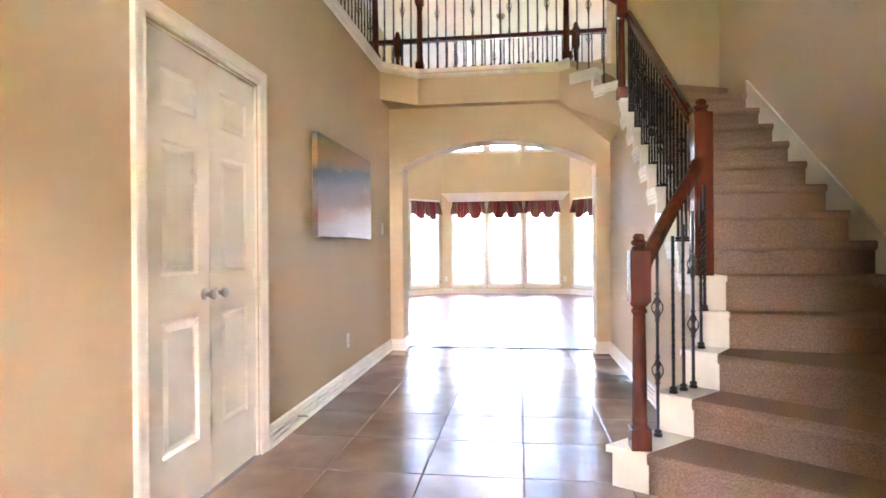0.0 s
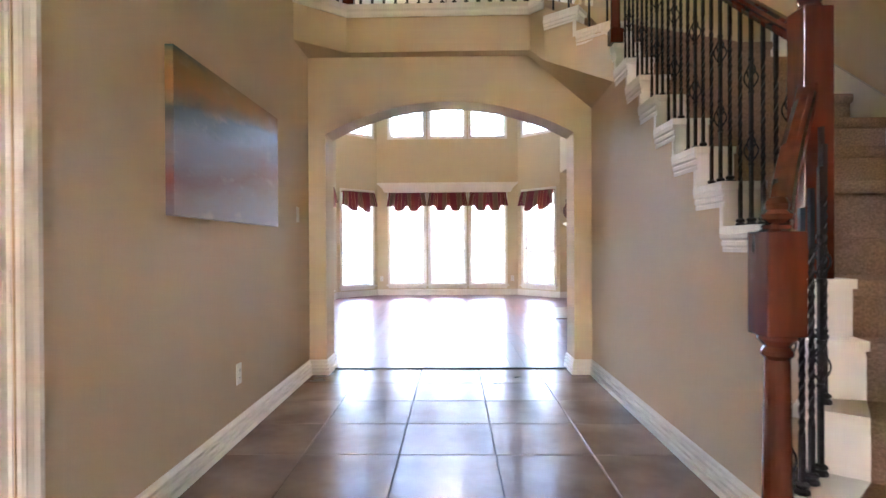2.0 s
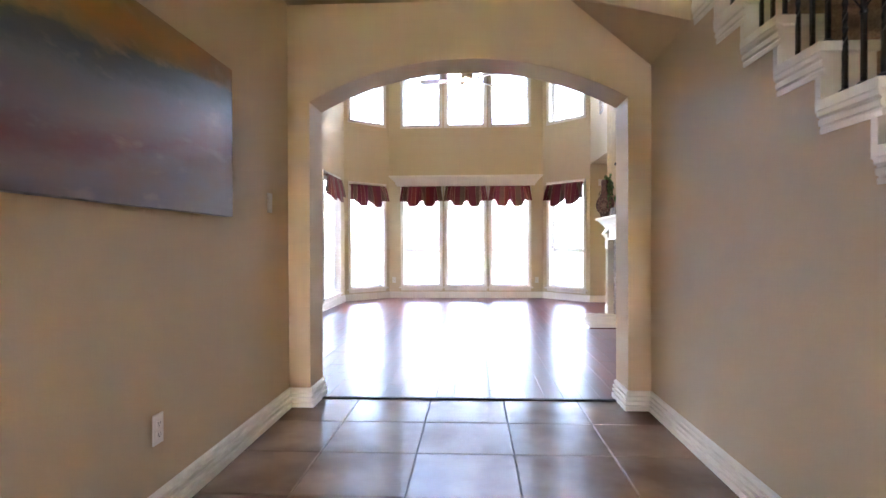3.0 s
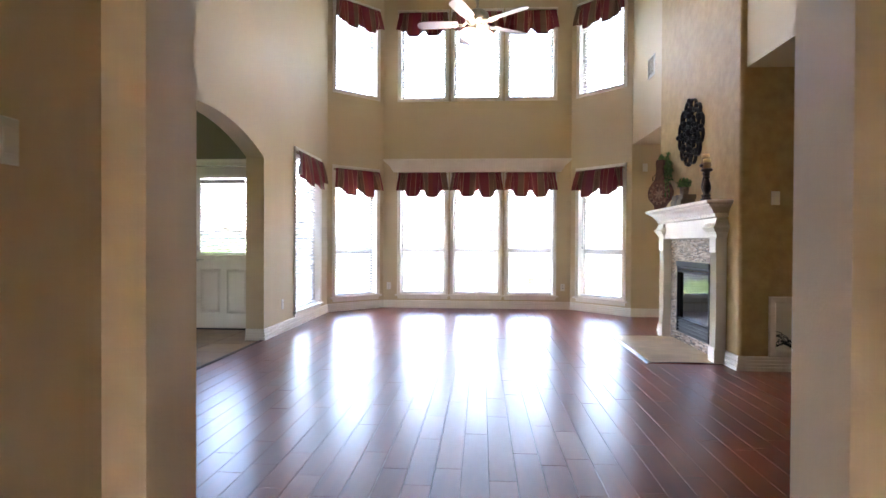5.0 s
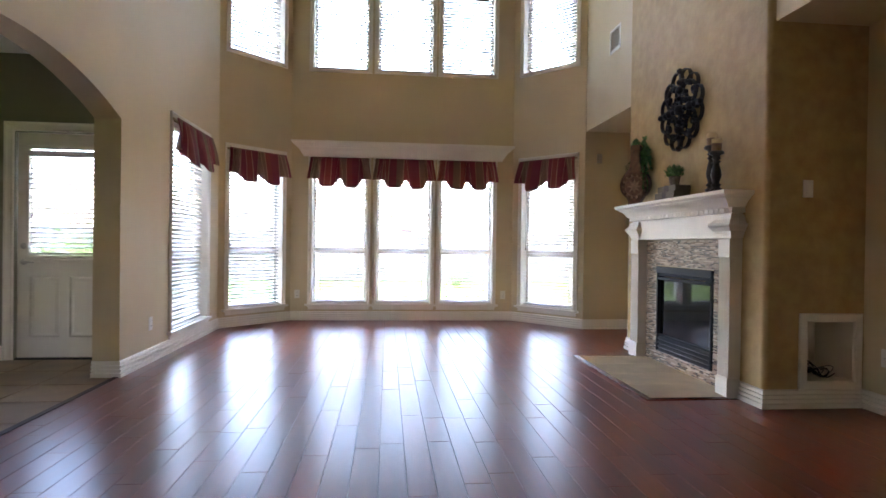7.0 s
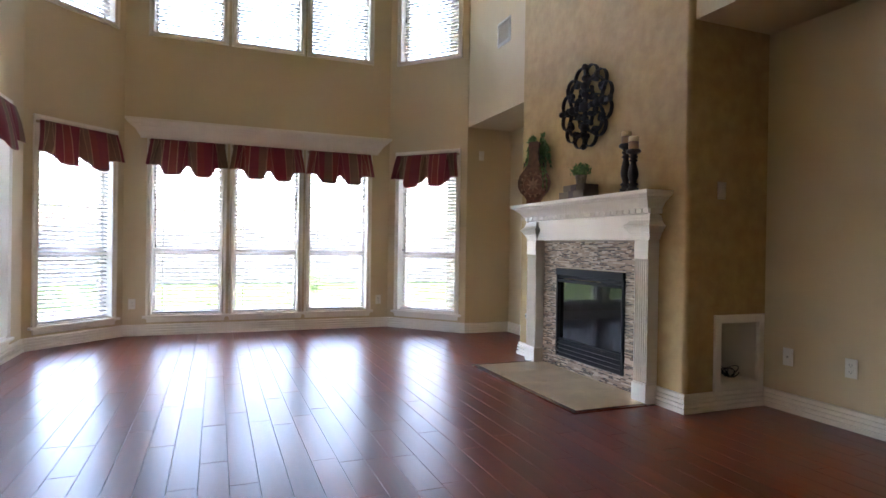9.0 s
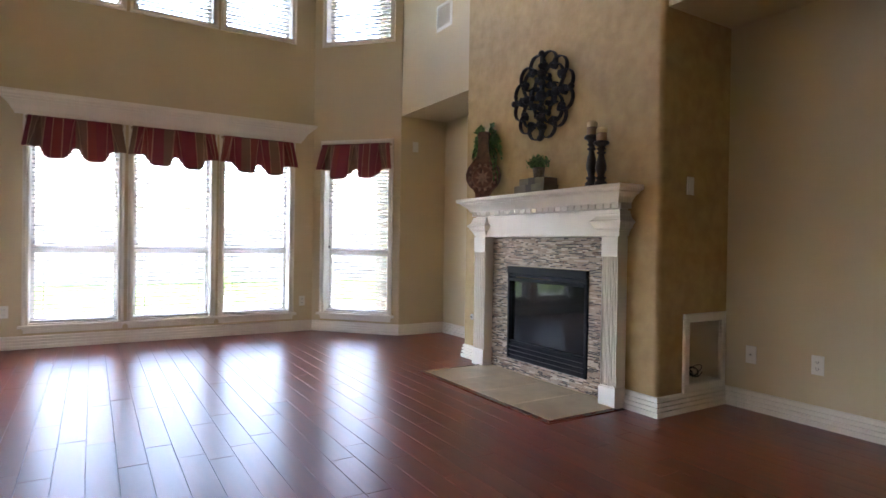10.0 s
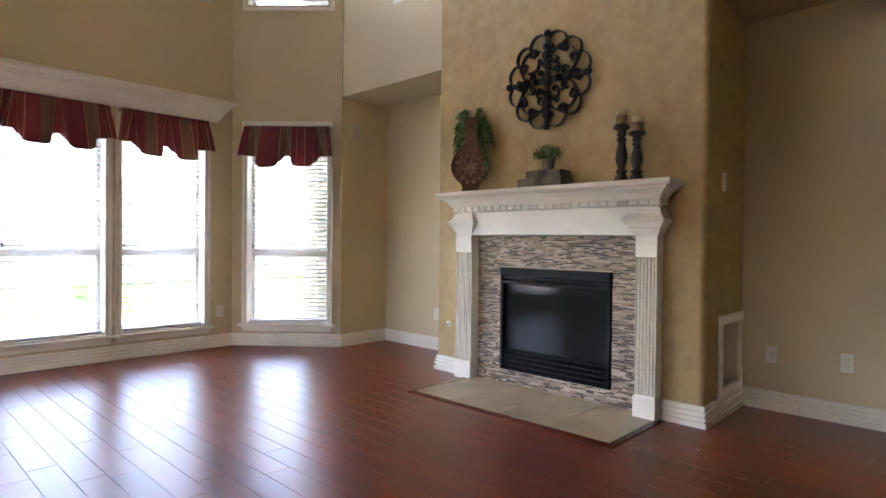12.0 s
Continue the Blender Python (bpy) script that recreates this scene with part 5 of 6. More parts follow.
GLOW.node_tree.nodes["Principled BSDF"].inputs["Base Color"].default_value = (0.9, 0.85, 0.75, 1)
GLOW.node_tree.nodes["Principled BSDF"].inputs["Emission Color"].default_value = (1.0, 0.86, 0.64, 1)
GLOW.node_tree.nodes["Principled BSDF"].inputs["Emission Strength"].default_value = 0.32
for i in range(4):
    a = radians(20 + 90 * i)
    bm = lathe(bmesh.new(), [(0.018, 0.0), (0.03, -0.015), (0.045, -0.05), (0.052, -0.085), (0.058, -0.10), (0.05, -0.095)], n=16)
    bmesh.ops.transform(bm, matrix=Matrix.Rotation(a, 4, "Z") @ Matrix.Translation((0.085, 0, -0.065)) @ Matrix.Rotation(radians(-38), 4, "Y"), verts=bm.verts)
    part("glass_shade", bm, GLOW, fan, "lit frosted glass shade", smooth=True)

# ---- hall things ----
def panel_door(parent, w, z0, z1, panels, mat, thick=0.035, open_panels=()):
    """A leaf from u=0 to w with raised panels (u0, u1, v0, v1); Y points into the wall."""
    us = sorted({0.0, w, *[p[0] for p in panels], *[p[1] for p in panels]})
    vs_ = sorted({z0, z1, *[p[2] for p in panels], *[p[3] for p in panels]})
    bm = bmesh.new()
    for a, b in zip(us, us[1:]):
        z = z0
        for lo, hi in sorted((p[2], p[3]) for p in panels if p[0] - 1e-6 <= a and b <= p[1] + 1e-6) + [(z1, z1)]:
            if lo - z > 1e-4:
                box(bm, a, b, 0, thick, z, lo)
            z = hi
    bmesh.ops.remove_doubles(bm, verts=bm.verts, dist=1e-5)
    leafob = part("leaf", bm, mat, parent)
    for i, (a, b, lo, hi) in enumerate(panels):
        if i in open_panels:
            continue
        bm = bmesh.new()
        rings = []
        for ins, d in ((0, 0.0), (0.010, 0.010), (0.020, 0.011), (0.042, 0.003)):
            rings.append([bm.verts.new(q) for q in ((a + ins, d, lo + ins), (b - ins, d, lo + ins), (b - ins, d, hi - ins), (a + ins, d, hi - ins))])
        for r0, r1 in zip(rings, rings[1:]):
            for k in range(4):
                bm.faces.new((r0[k], r0[(k + 1) % 4], r1[(k + 1) % 4], r1[k]))
        bm.faces.new(rings[-1])
        back = [bm.verts.new(q) for q in ((a, thick - 0.004, lo), (b, thick - 0.004, lo), (b, thick - 0.004, hi), (a, thick - 0.004, hi))]
        bm.faces.new(back)
        part("panel", bm, mat, leafob, smooth=False)
    return leafob


MH = along((XL, 0), (XL, 1))
DCAS = [(0, 0), (0, 0.012), (0.01, 0.018), (0.022, 0.014), (0.045, 0.016), (0.06, 0.022), (0.078, 0.022), (0.078, 0)]
solo("closet_casing", frame_sweep(1.532, 2.483, 0.0, 2.015, "ltr", DCAS), WHITE, "white moulded casing of the closet", "trim", "structure", m=MH)
solo("closet_jamb", boxes((1.54, 1.546, 0.003, 0.14, 0, 2.007), (2.469, 2.475, 0.003, 0.14, 0, 2.007), (1.546, 2.469, 0.003, 0.14, 1.999, 2.007)), WHITE, "white closet door jamb", "trim", "structure", m=MH)
for n, (a, w, knob, hin) in enumerate(((1.548, 0.4585, 0.412, 0.0), (2.0095, 0.4575, 0.055, 0.4575))):
    d = thing("door_%d" % (n + 1), "closed white six panel closet door leaf with a nickel knob", "door", MH @ Matrix.Translation((a, 0.012, 0.012)), kind="structure", group="closet doors")
    panel_door(d, w, 0.0, 1.985, [(0.10, w - 0.095, 0.26, 0.812), (0.10, w - 0.095, 1.0, 1.555), (0.10, w - 0.095, 1.686, 1.862)], DOORWHITE)
    bm = lathe(bmesh.new(), [(0.026, 0), (0.026, 0.004), (0.012, 0.008), (0.011, 0.026), (0.02, 0.034), (0.025, 0.046), (0.022, 0.056), (0.004, 0.06)], n=18)
    bmesh.ops.transform(bm, matrix=Matrix.Translation((knob, 0, 0.905)) @ Matrix.Rotation(radians(90), 4, "X"), verts=bm.verts)
    part("knob", bm, NICKEL, d, "round nickel knob", smooth=True)
    for z in (0.21, 0.955, 1.75):
        bm = boxes((hin - 0.02, hin + 0.02, -0.004, 0.0, z - 0.045, z + 0.045, 0.001))
        lathe(bm, [(0.006, z - 0.045), (0.006, z + 0.045)], (hin, -0.006, 0), 8)
        part("hinge", bm, DOORWHITE, d)


def painting_material():
    m = bpy.data.materials.new("abstract_canvas")
    m.use_nodes = True
    nt = m.node_tree
    b = nt.nodes["Principled BSDF"]
    b.inputs["Roughness"].default_value = 0.38
    tc = nt.nodes.new("ShaderNodeTexCoord")
    mp = nt.nodes.new("ShaderNodeMapping")
    mp.inputs["Scale"].default_value = (0.9, 1, 2.6)
    nt.links.new(tc.outputs["Object"], mp.inputs[0])
    n = nt.nodes.new("ShaderNodeTexNoise")
    n.inputs["Scale"].default_value, n.inputs["Detail"].default_value, n.inputs["Roughness"].default_value = 1.6, 8, 0.62
    nt.links.new(mp.outputs[0], n.inputs["Vector"])
    sep = nt.nodes.new("ShaderNodeSeparateXYZ")
    nt.links.new(tc.outputs["Object"], sep.inputs[0])
    add = nt.nodes.new("ShaderNodeMath")
    add.operation = "MULTIPLY_ADD"
    add.inputs[1].default_value, add.inputs[2].default_value = 0.46, -0.20
    nt.links.new(n.outputs["Fac"], add.inputs[0])
    sl = nt.nodes.new("ShaderNodeMath")
    sl.operation = "MULTIPLY_ADD"
    sl.inputs[1].default_value = 1.32
    nt.links.new(sep.outputs[2], sl.inputs[0])
    nt.links.new(add.outputs[0], sl.inputs[2])
    r = nt.nodes.new("ShaderNodeValToRGB")
    el = r.color_ramp.elements
    cols = [(0.0, (0.17, 0.15, 0.19)), (0.10, (0.20, 0.13, 0.13)), (0.22, (0.19, 0.055, 0.045)), (0.34, (0.20, 0.13, 0.12)), (0.46, (0.14, 0.14, 0.14)), (0.56, (0.055, 0.075, 0.075)), (0.63, (0.05, 0.065, 0.05)), (0.69, (0.26, 0.16, 0.06)), (0.80, (0.42, 0.175, 0.038)), (0.90, (0.30, 0.19, 0.06)), (1.0, (0.03, 0.095, 0.085))]
    el[0].position, el[0].color = cols[0][0], (*cols[0][1], 1)
    el[1].position, el[1].color = cols[-1][0], (*cols[-1][1], 1)
    for p, c in cols[1:-1]:
        el.new(p).color = (*c, 1)
    sx = nt.nodes.new("ShaderNodeMath")
    sx.operation = "MULTIPLY_ADD"
    sx.inputs[1].default_value = -0.155
    nt.links.new(sep.outputs[0], sx.inputs[0])
    nt.links.new(sl.outputs[0], sx.inputs[2])
    nt.links.new(sx.outputs[0], r.inputs[0])
    w = nt.nodes.new("ShaderNodeTexNoise")
    w.inputs["Scale"].default_value, w.inputs["Detail"].default_value = 5, 7
    nt.links.new(mp.outputs[0], w.inputs["Vector"])
    st = nt.nodes.new("ShaderNodeMapRange")
    st.inputs["From Min"].default_value, st.inputs["From Max"].default_value = 0.6, 0.75
    st.inputs["To Max"].default_value = 0.35
    nt.links.new(w.outputs["Fac"], st.inputs["Value"])
    mix = nt.nodes.new("ShaderNodeMix")
    mix.data_type = "RGBA"
    mix.inputs["B"].default_value = (0.45, 0.33, 0.24, 1)
    nt.links.new(st.outputs[0], mix.inputs["Factor"])
    nt.links.new(r.outputs[0], mix.inputs["A"])
    nt.links.new(mix.outputs["Result"], b.inputs["Base Color"])
    bp = nt.nodes.new("ShaderNodeBump")
    bp.inputs["Strength"].default_value, bp.inputs["Distance"].default_value = 0.25, 0.004
    nt.links.new(w.outputs["Fac"], bp.inputs["Height"])
    nt.links.new(bp.outputs[0], b.inputs["Normal"])
    return m


pic = thing("canvas_painting", "unframed abstract canvas painting, orange above grey and maroon", "painting", MH @ Matrix.Translation((3.30, 0, 1.207)))
part("canvas", boxes((0, 1.42, -0.042, -0.004, 0, 0.72, 0.003)), painting_material(), pic)
part("stretcher", boxes((0.03, 1.39, -0.0035, -0.001, 0.03, 0.69)), LINING, pic)
ds = thing("door_stop", "small spring door stop on the baseboard", "door stop", facing(XL + 0.02, 2.985, 0.065, 90))
part("spring", lathe(bmesh.new(), [(0.011, 0), (0.007, 0.004)] + [(0.0055 if i % 2 else 0.007, 0.004 + 0.003 * i) for i in range(1, 18)], n=10), NICKEL, ds).matrix_basis = Matrix.Rotation(radians(90), 4, "X")
part("rubber_tip", lathe(bmesh.new(), [(0.008, 0.056), (0.009, 0.064), (0.006, 0.07)], n=10), PLASTIC, ds).matrix_basis = Matrix.Rotation(radians(90), 4, "X")

# ---- kitchen things ----
MK = along((-3.795, 10.79), (-2.8, 10.79))
solo("back_door_casing", frame_sweep(-0.006, 0.80, 0.0, 2.006, "ltr", DCAS), WHITE, "white moulded casing of the back door", "trim", "structure", m=MK)
kd = thing("door_3", "closed white half glazed back door with two lower panels", "door", MK @ Matrix.Translation((0.006, 0.03, 0.015)), kind="structure")
panel_door(kd, 0.79, 0.0, 1.98, [(0.095, 0.695, 0.90, 1.845), (0.10, 0.355, 0.18, 0.72), (0.435, 0.69, 0.18, 0.72)], DOORWHITE, 0.045, open_panels=(0,))
p = part("pane", boxes((0.095, 0.695, 0.02, 0.026, 0.90, 1.845)), GLASS, kd)
p.visible_shadow = False
part("glazing_frame", frame_sweep(0.10, 0.69, 0.905, 1.84, "all", [(0, 0), (0, 0.012), (0.022, 0.012), (0.03, 0.0)]), DOORWHITE, kd)
part("ledge", boxes((0.07, 0.72, -0.03, -0.001, 0.848, 0.868, 0.004)), DOORWHITE, kd)
bm = lathe(bmesh.new(), [(0.028, 0), (0.028, 0.006), (0.012, 0.012), (0.012, 0.04)], n=16)
bmesh.ops.transform(bm, matrix=Matrix.Translation((0.055, 0, 0.845)) @ Matrix.Rotation(radians(90), 4, "X"), verts=bm.verts)
tube(bm, [(0.055, -0.042, 0.845), (0.09, -0.044, 0.847), (0.13, -0.044, 0.842), (0.16, -0.042, 0.84)], 0.014, n=8)
part("lever_handle", bm, NICKEL, kd, "nickel lever handle", smooth=True)
bm = lathe(bmesh.new(), [(0.028, 0), (0.028, 0.008), (0.02, 0.012), (0.01, 0.02)], n=16)
bmesh.ops.transform(bm, matrix=Matrix.Translation((0.055, 0, 0.985)) @ Matrix.Rotation(radians(90), 4, "X"), verts=bm.verts)
part("deadbolt", bm, NICKEL, kd, smooth=True)
solo("back_door_threshold", boxes((0.0, 0.80, 0.0, 0.17, 0.0, 0.014)), DARK, "dark metal sill of the back door", "threshold", "structure", m=MK)
blind(MK, 0.105, 0.695, 0.91, 1.85, "white horizontal blind on the back door glass", tilt=16, inset=0.012)

FLORAL = material("floral_valance_cloth", (0.30, 0.25, 0.19), 0.85, 0.12, 9, 0.1, 200, col2=(0.17, 0.045, 0.04))
kv = thing("kitchen_valance", "cream floral box valance with a red top band", "valance", MKIT)
bm = bmesh.new()
g = []
for i in range(41):
    s = i / 40
    u = KU[0] - 0.09 + (KU[1] - KU[0] + 0.18) * s
    g.append([bm.verts.new((u, -0.085 - 0.010 * math.sin(s * 40) * v - 0.012 * v, 2.545 - 0.545 * v)) for v in (0, 0.35, 0.7, 1)])
for a, b in zip(g, g[1:]):
    for j in range(3):
        bm.faces.new((a[j], b[j], b[j + 1], a[j + 1]))
for s in (0, -1):
    e = [bm.verts.new((g[s][0].co.x, -0.001, v.co.z)) for v in g[s]]
    for j in range(3):
        bm.faces.new((g[s][j], e[j], e[j + 1], g[s][j + 1]))
c = part("cloth", bm, FLORAL, kv)
c.modifiers.new("thickness", "SOLIDIFY").thickness = 0.004
part("red_band", boxes((KU[0] - 0.10, KU[1] + 0.10, -0.10, -0.001, 2.50, 2.555, 0.004)), material("red_band_cloth", (0.17, 0.02, 0.02), 0.8, 0.1, 30), kv, "dark red band")

# ---- beyond the windows ----
fence = thing("garden_fence", "tall weathered wooden picket fence round the lawn", "fence", Matrix.Translation((0, 26, -0.3)))
bm = boxes((-0.068, 0.068, -0.009, 0.009, 0.04, 1.80))
PK = mesh_of(bm, "picket", FENCEWOOD)
rnd = random.Random(12)
for i in range(200):
    o = new("picket", PK)
    o.parent, o.location = fence, (-14.1 + i * 0.142, rnd.uniform(-0.004, 0.004), rnd.uniform(-0.015, 0.015))
for z in (0.35, 0.95, 1.55):
    part("rail", boxes((-14.2, 14.3, 0.012, 0.05, z, z + 0.09)), FENCEWOOD, fence)
for i in range(13):
    x = -14.1 + i * 2.36
    part("post", boxes((x - 0.045, x + 0.045, 0.052, 0.14, 0, 1.85)), FENCEWOOD, fence)
for sx, nm in ((-14.2, "west"), (14.3, "east")):
    sf = thing("side_fence", "weathered wooden side fence of the garden", "fence", Matrix.Translation((sx, 26, -0.3)) @ Matrix.Rotation(radians(-90), 4, "Z"), group="side fences")
    for i in range(140):
        o = new("picket", PK)
        o.parent, o.location = sf, (0.1 + i * 0.142, 0, rnd.uniform(-0.015, 0.015))
    for z in (0.35, 0.95, 1.55):
        part("rail", boxes((0, 20, 0.012, 0.05, z, z + 0.09)), FENCEWOOD, sf)


def house(x, y, w, d, h, rise, label):
    t = thing("neighbour_house", label, "house", Matrix.Translation((x, y, -0.3)), group="houses beyond the fence")
    part("wall", boxes((-w / 2, w / 2, 0, d, 0, h)), BRICKW, t)
    bm = bmesh.new()
    a = [bm.verts.new(q) for q in ((-w / 2 - 0.08, -0.08, h), (w / 2 + 0.08, -0.08, h), (w / 2 + 0.08, d + 0.08, h), (-w / 2 - 0.08, d + 0.08, h), (-w / 2 + d / 2, d / 2, h + rise), (w / 2 - d / 2, d / 2, h + rise))]
    for f in ((0, 1, 5, 4), (1, 2, 5), (2, 3, 4, 5), (3, 0, 4), (0, 1, 2, 3)):
        bm.faces.new([a[i] for i in f])
    part("roof", bm, ROOF, t, "grey hipped shingle roof")
    for wx in (-w * 0.28, w * 0.22):
        wn = part("window", boxes((wx - 0.6, wx + 0.6, -0.04, -0.005, 1.0, 2.3)), WHITE, t)
        part("pane", boxes((wx - 0.53, wx + 0.53, -0.05, -0.041, 1.07, 2.23)), GLASS, wn)


house(-2.5, 38, 13, 9, 3.0, 3.2, "brick house with a grey hipped roof beyond the fence")
house(14.5, 36, 14, 10, 3.2, 3.4, "brick house with a grey hipped roof beyond the side fence")
house(-19, 39, 12, 9, 3.0, 3.0, "brick house with a grey hipped roof beyond the fence")
shrub = thing("garden_shrub", "leafy green shrub outside the back door", "shrub", Matrix.Translation((-6.6, 17.5, -0.3)))
rnd = random.Random(21)
bm = bmesh.new()
for i in range(9):
    a = i * 0.7
    tube(bm, [(0, 0, 0), (0.25 * math.cos(a), 0.25 * math.sin(a), 0.5), (0.55 * math.cos(a), 0.55 * math.sin(a), 1.0)], 0.03, n=5)
part("stems", bm, BROWNWOOD, shrub)
bm = bmesh.new()
leaves(bm, 2600, lambda r: (Vector((r.gauss(0, 0.45), r.gauss(0, 0.35), 0.35 + abs(r.gauss(0.35, 0.3)))), Vector((r.uniform(-1, 1), r.uniform(-1, 1), 0.8)).normalized()), 0.13, rnd, 0.1)
part("leaves", bm, material("shrub_leaf", (0.06, 0.12, 0.03), 0.6, 0.3, 6), shrub)

planter = thing("patio_planter", "pale patio planter with a thin leafy plant", "planter", Matrix.Translation((0.95, 17.7, -0.22)))
part("pot", lathe(bmesh.new(), [(0.13, 0), (0.15, 0.02), (0.19, 0.24), (0.215, 0.27), (0.215, 0.31), (0.19, 0.31), (0.17, 0.27)], n=20), material("pale_glazed_pot", (0.42, 0.40, 0.36), 0.5, 0.15, 8), planter, smooth=True)
bm = bmesh.new()
canes = []
for i in range(11):
    a, lean = i * 2.4, rnd.uniform(0.05, 0.22)
    pts = [Vector((lean * math.cos(a) * f * f + 0.05 * math.cos(a), lean * math.sin(a) * f * f + 0.05 * math.sin(a), 0.26 + rnd.uniform(0.34, 0.5) * f)) for f in (0, 0.33, 0.66, 1)]
    canes.append(pts)
    tube(bm, pts, 0.008, n=5)
part("stems", bm, BROWNWOOD, planter)
bm = bmesh.new()
leaves(bm, 260, lambda r: (r.choice(canes)[r.randrange(1, 4)] + Vector((r.uniform(-0.04, 0.04), r.uniform(-0.04, 0.04), r.uniform(-0.06, 0.05))), Vector((r.uniform(-1, 1), r.uniform(-1, 1), 0.7)).normalized()), 0.075, rnd, 0.2)
part("leaves", bm, LEAF, planter)

# ---- floor pieces ----
PIECES = {}


def slab(w, l, h, c, mat):
    """A piece with chamfered upper edges; shared by all pieces of its size."""
    key = (round(w, 3), round(l, 3), h, c, mat.name)
    if key not in PIECES:
        x, y = key[0] / 2, key[1] / 2
        vs = [(-x, -y, -h), (x, -y, -h), (x, y, -h), (-x, y, -h), (-x, -y, -c), (x, -y, -c), (x, y, -c), (-x, y, -c), (-x + c, -y + c, 0), (x - c, -y + c, 0), (x - c, y - c, 0), (-x + c, y - c, 0)]
        fs = [(8, 9, 10, 11)] + [(i, (i + 1) % 4, (i + 1) % 4 + 4, i + 4) for i in range(4)] + [(i + 4, (i + 1) % 4 + 4, (i + 1) % 4 + 8, i + 8) for i in range(4)]
        me = bpy.data.meshes.new("piece")
        me.from_pydata(vs, [], fs)
        me.materials.append(mat)
        PIECES[key] = me
    return PIECES[key]


def piece(name, parent, x0, x1, y0, y1, h, c, mat, z=0.0):
    o = new(name, slab(x1 - x0, y1 - y0, h, c, mat))
    o.parent, o.location = parent, ((x0 + x1) / 2, (y0 + y1) / 2, z)
    return o


hall_floor = thing("floor_hall", "brown square ceramic tiles with dark grout", "floor", kind="structure")
cols = [XL] + [-0.975 + 0.497 * i for i in range(0, 5)]
ys = [5.895] + [5.386 - 0.511 * i for i in range(15)]
for i in range(len(ys) - 1):
    lim = 2.05 if ys[i] < 3.0 else XR
    xs = [v for v in cols if v < lim] + ([lim] if lim < 1 else [1.51, 2.05])
    xs = sorted(set(v for v in xs if v <= lim + 1e-6))
    for a, b in zip(xs, xs[1:]):
        if b - a > 0.03:
            piece("tile", hall_floor, a + 0.0025, b - 0.0025, ys[i + 1] + 0.0025, ys[i] - 0.0025, 0.012, 0.003, TILE)
kitchen_floor = thing("floor_kitchen", "tan square kitchen tiles", "floor", kind="structure")
for i in range(10):
    for j in range(10):
        x1, y1 = LX - 0.02 - 0.46 * i, 10.79 - 0.46 * j
        if y1 - 0.46 > 6.0:
            piece("tile", kitchen_floor, x1 - 0.457, x1 - 0.003, y1 - 0.457, y1 - 0.003, 0.012, 0.003, KTILE)

living_floor = thing("floor_living", "dark cherry hand scraped wooden planks, glossy", "floor", kind="structure")
rnd = random.Random(7)


def bay_limit(x):
    if x < BB[0]:
        return BA[1] + (x - LX) / (BB[0] - LX) * (BB[1] - BA[1])
    if x > 1.97:
        return 12.60
    if x > BC[0]:
        return BC[1] + (x - BC[0]) / (BD[0] - BC[0]) * (BD[1] - BC[1])
    return 13.43


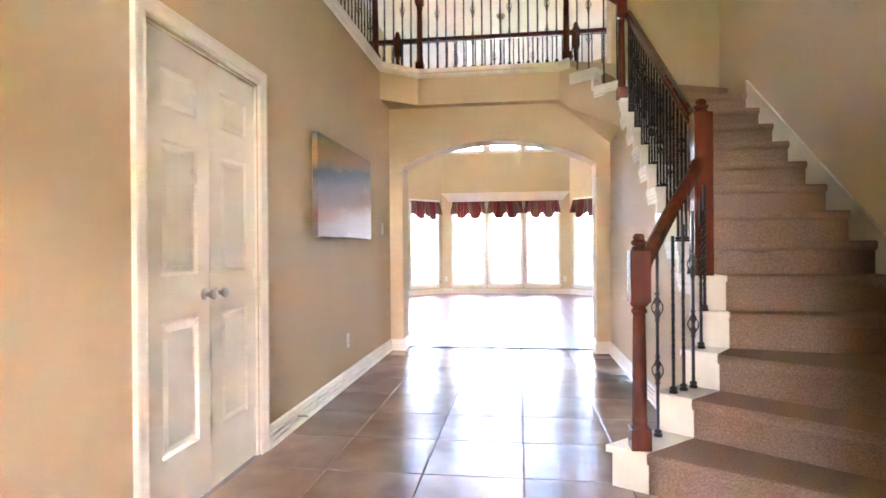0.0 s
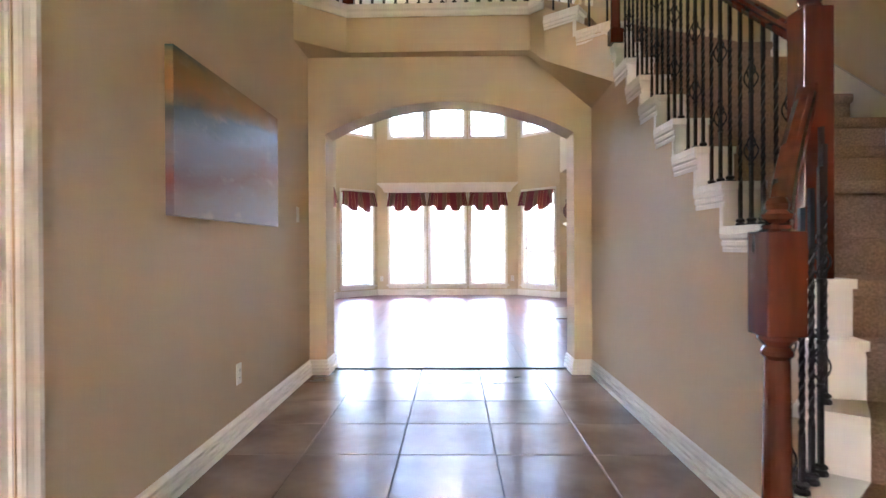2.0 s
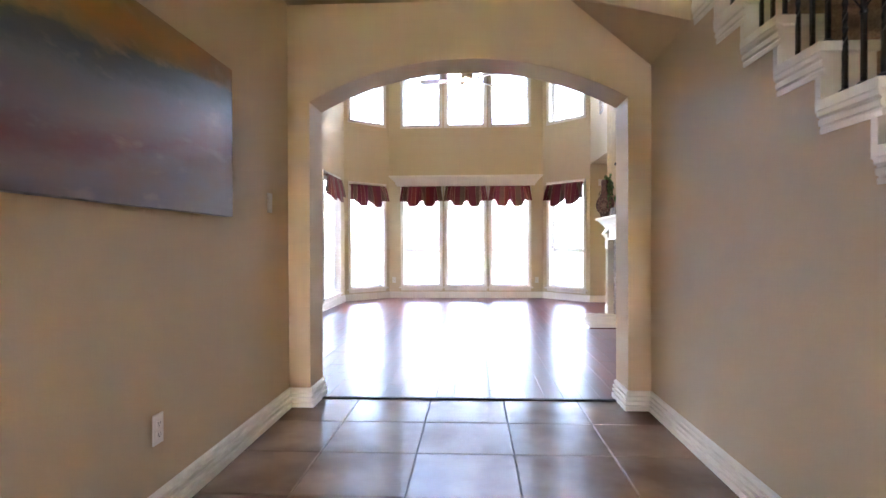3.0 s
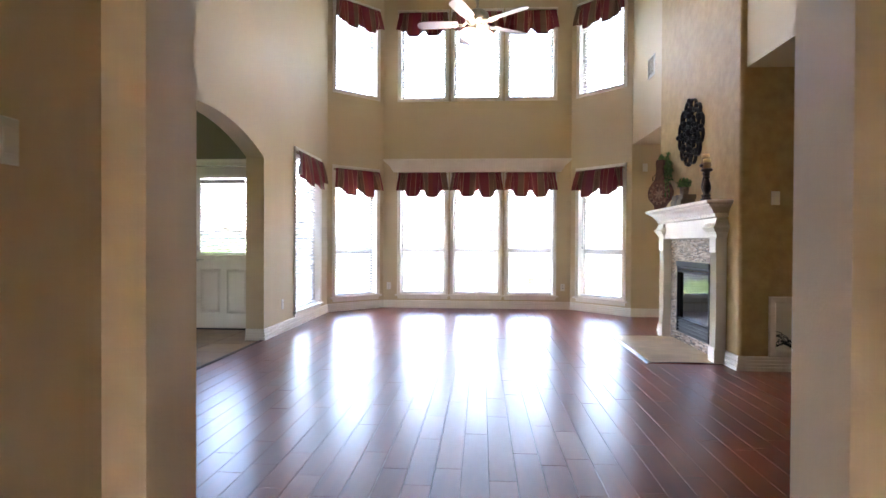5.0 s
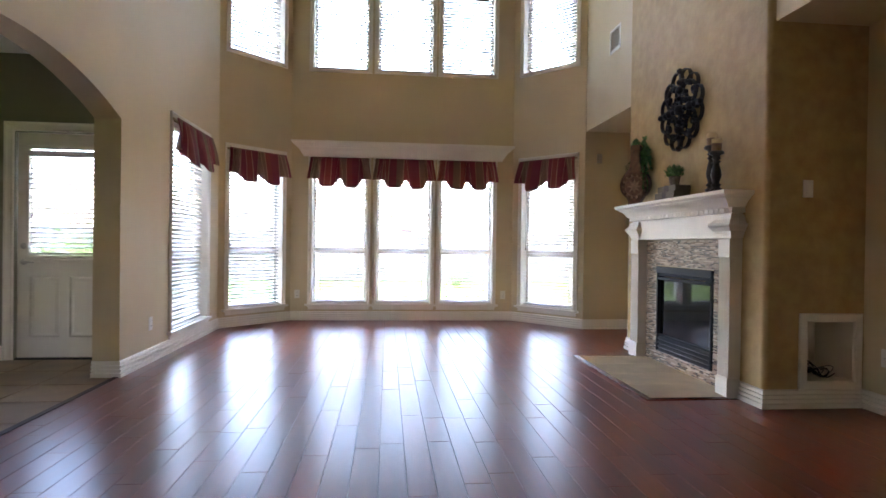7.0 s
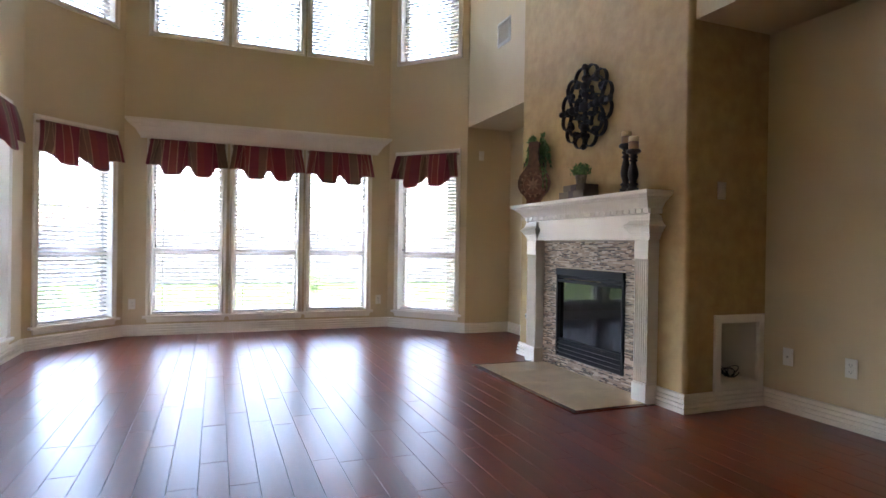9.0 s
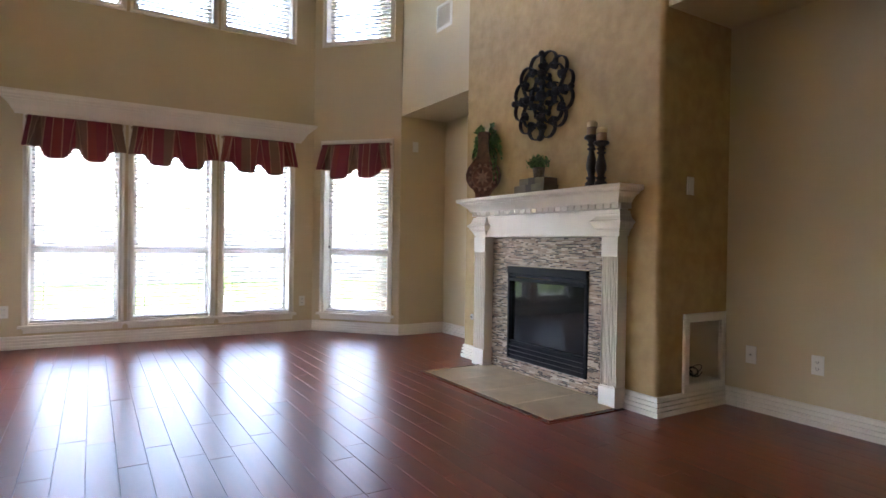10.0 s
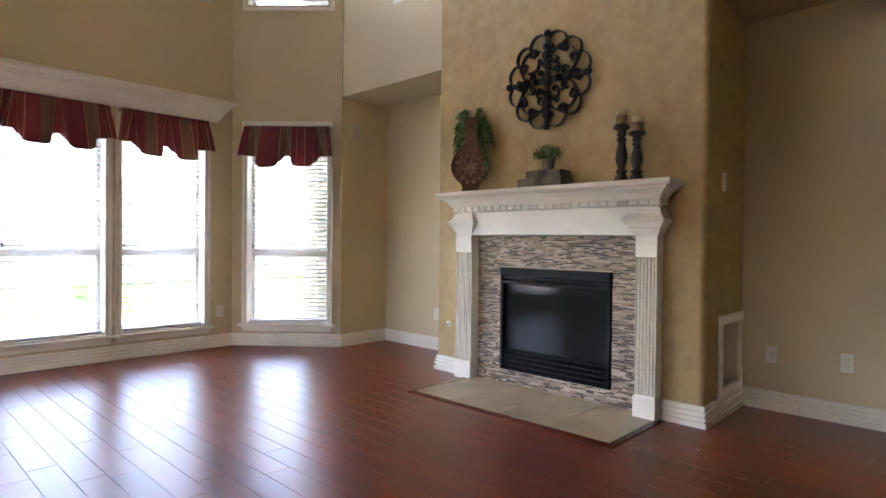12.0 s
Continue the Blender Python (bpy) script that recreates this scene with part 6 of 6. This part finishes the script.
PW = 0.127
H0, H1 = MID - 0.857, MID + 0.742
nx = int((2.66 - LX) / PW)
made = 0
rest = []
for i in range(nx + 1):
    x0 = LX + i * PW
    x1 = min(x0 + PW, 2.665)
    if x1 - x0 < 0.02:
        continue
    y = 5.915
    end = max(bay_limit(x0), bay_limit(x1)) - 0.005
    first = True
    while y < end - 0.02:
        l = rnd.choice((0.42, 0.6, 0.78, 0.96, 1.14, 1.3))
        if first:
            l *= rnd.choice((0.4, 0.7, 1.0))
            first = False
        y1 = y + l
        if end - y1 < 0.15:
            y1 = end
        if y1 > end:
            y1 = end
        # planks stop at the hearth
        if x1 > 1.253 and y < H1 and y1 > H0:
            segs = [(y, min(y1, H0)), (max(y, H1), y1)]
            if x0 < 1.22:
                rest.append((x0, 1.253, max(y, H0), min(y1, H1)))
        else:
            segs = [(y, y1)]
        for a, b in segs:
            if b - a > 0.02:
                rest.append((x0, x1, a, b))
        y = y1
# strip between the last plank edge and the hearth
near = [q for q in rest if q[2] < 9.9 and q[0] < 1.4]
near = near[:290]
ids = set(map(id, near))
for q in near:
    o = piece("plank", living_floor, q[0] + 0.0011, q[1] - 0.0011, q[2] + 0.0011, q[3] - 0.0011, 0.012, 0.0010, PLANK)
    # boards lie a trace out of level
    o.rotation_euler = (rnd.uniform(-0.0012, 0.0012), rnd.uniform(-0.005, 0.005), 0)
bm_v, bm_f = [], []
for q in rest:
    if id(q) in ids:
        continue
    x0, x1, y0, y1 = q[0] + 0.0009, q[1] - 0.0009, q[2] + 0.0009, q[3] - 0.0009
    c, k = 0.0010, len(bm_v)
    bm_v += [(x0, y0, -0.012), (x1, y0, -0.012), (x1, y1, -0.012), (x0, y1, -0.012), (x0, y0, -c), (x1, y0, -c), (x1, y1, -c), (x0, y1, -c), (x0 + c, y0 + c, 0), (x1 - c, y0 + c, 0), (x1 - c, y1 - c, 0), (x0 + c, y1 - c, 0)]
    bm_f += [(k + 8, k + 9, k + 10, k + 11)] + [(k + i, k + (i + 1) % 4, k + (i + 1) % 4 + 4, k + i + 4) for i in range(4)] + [(k + i + 4, k + (i + 1) % 4 + 4, k + (i + 1) % 4 + 8, k + i + 8) for i in range(4)]
me = bpy.data.meshes.new("planks")
me.from_pydata(bm_v, [], bm_f)
me.materials.append(PLANK)
o = new("planks", me)
o.parent = living_floor
tagged(o, "far cherry planks", kind="stuff")
solo("threshold", boxes((AX0, AX1, 5.885, 5.925, 0.0, 0.008, 0.003)), SUBFLOOR, "dark wooden threshold strip under the arch", "threshold", "structure")
solo("kitchen_threshold", boxes((LX - 0.035, LX + 0.005, KA[0], KA[1], 0.0, 0.007, 0.003)), SUBFLOOR, "dark wooden threshold strip under the kitchen arch", "threshold", "structure")
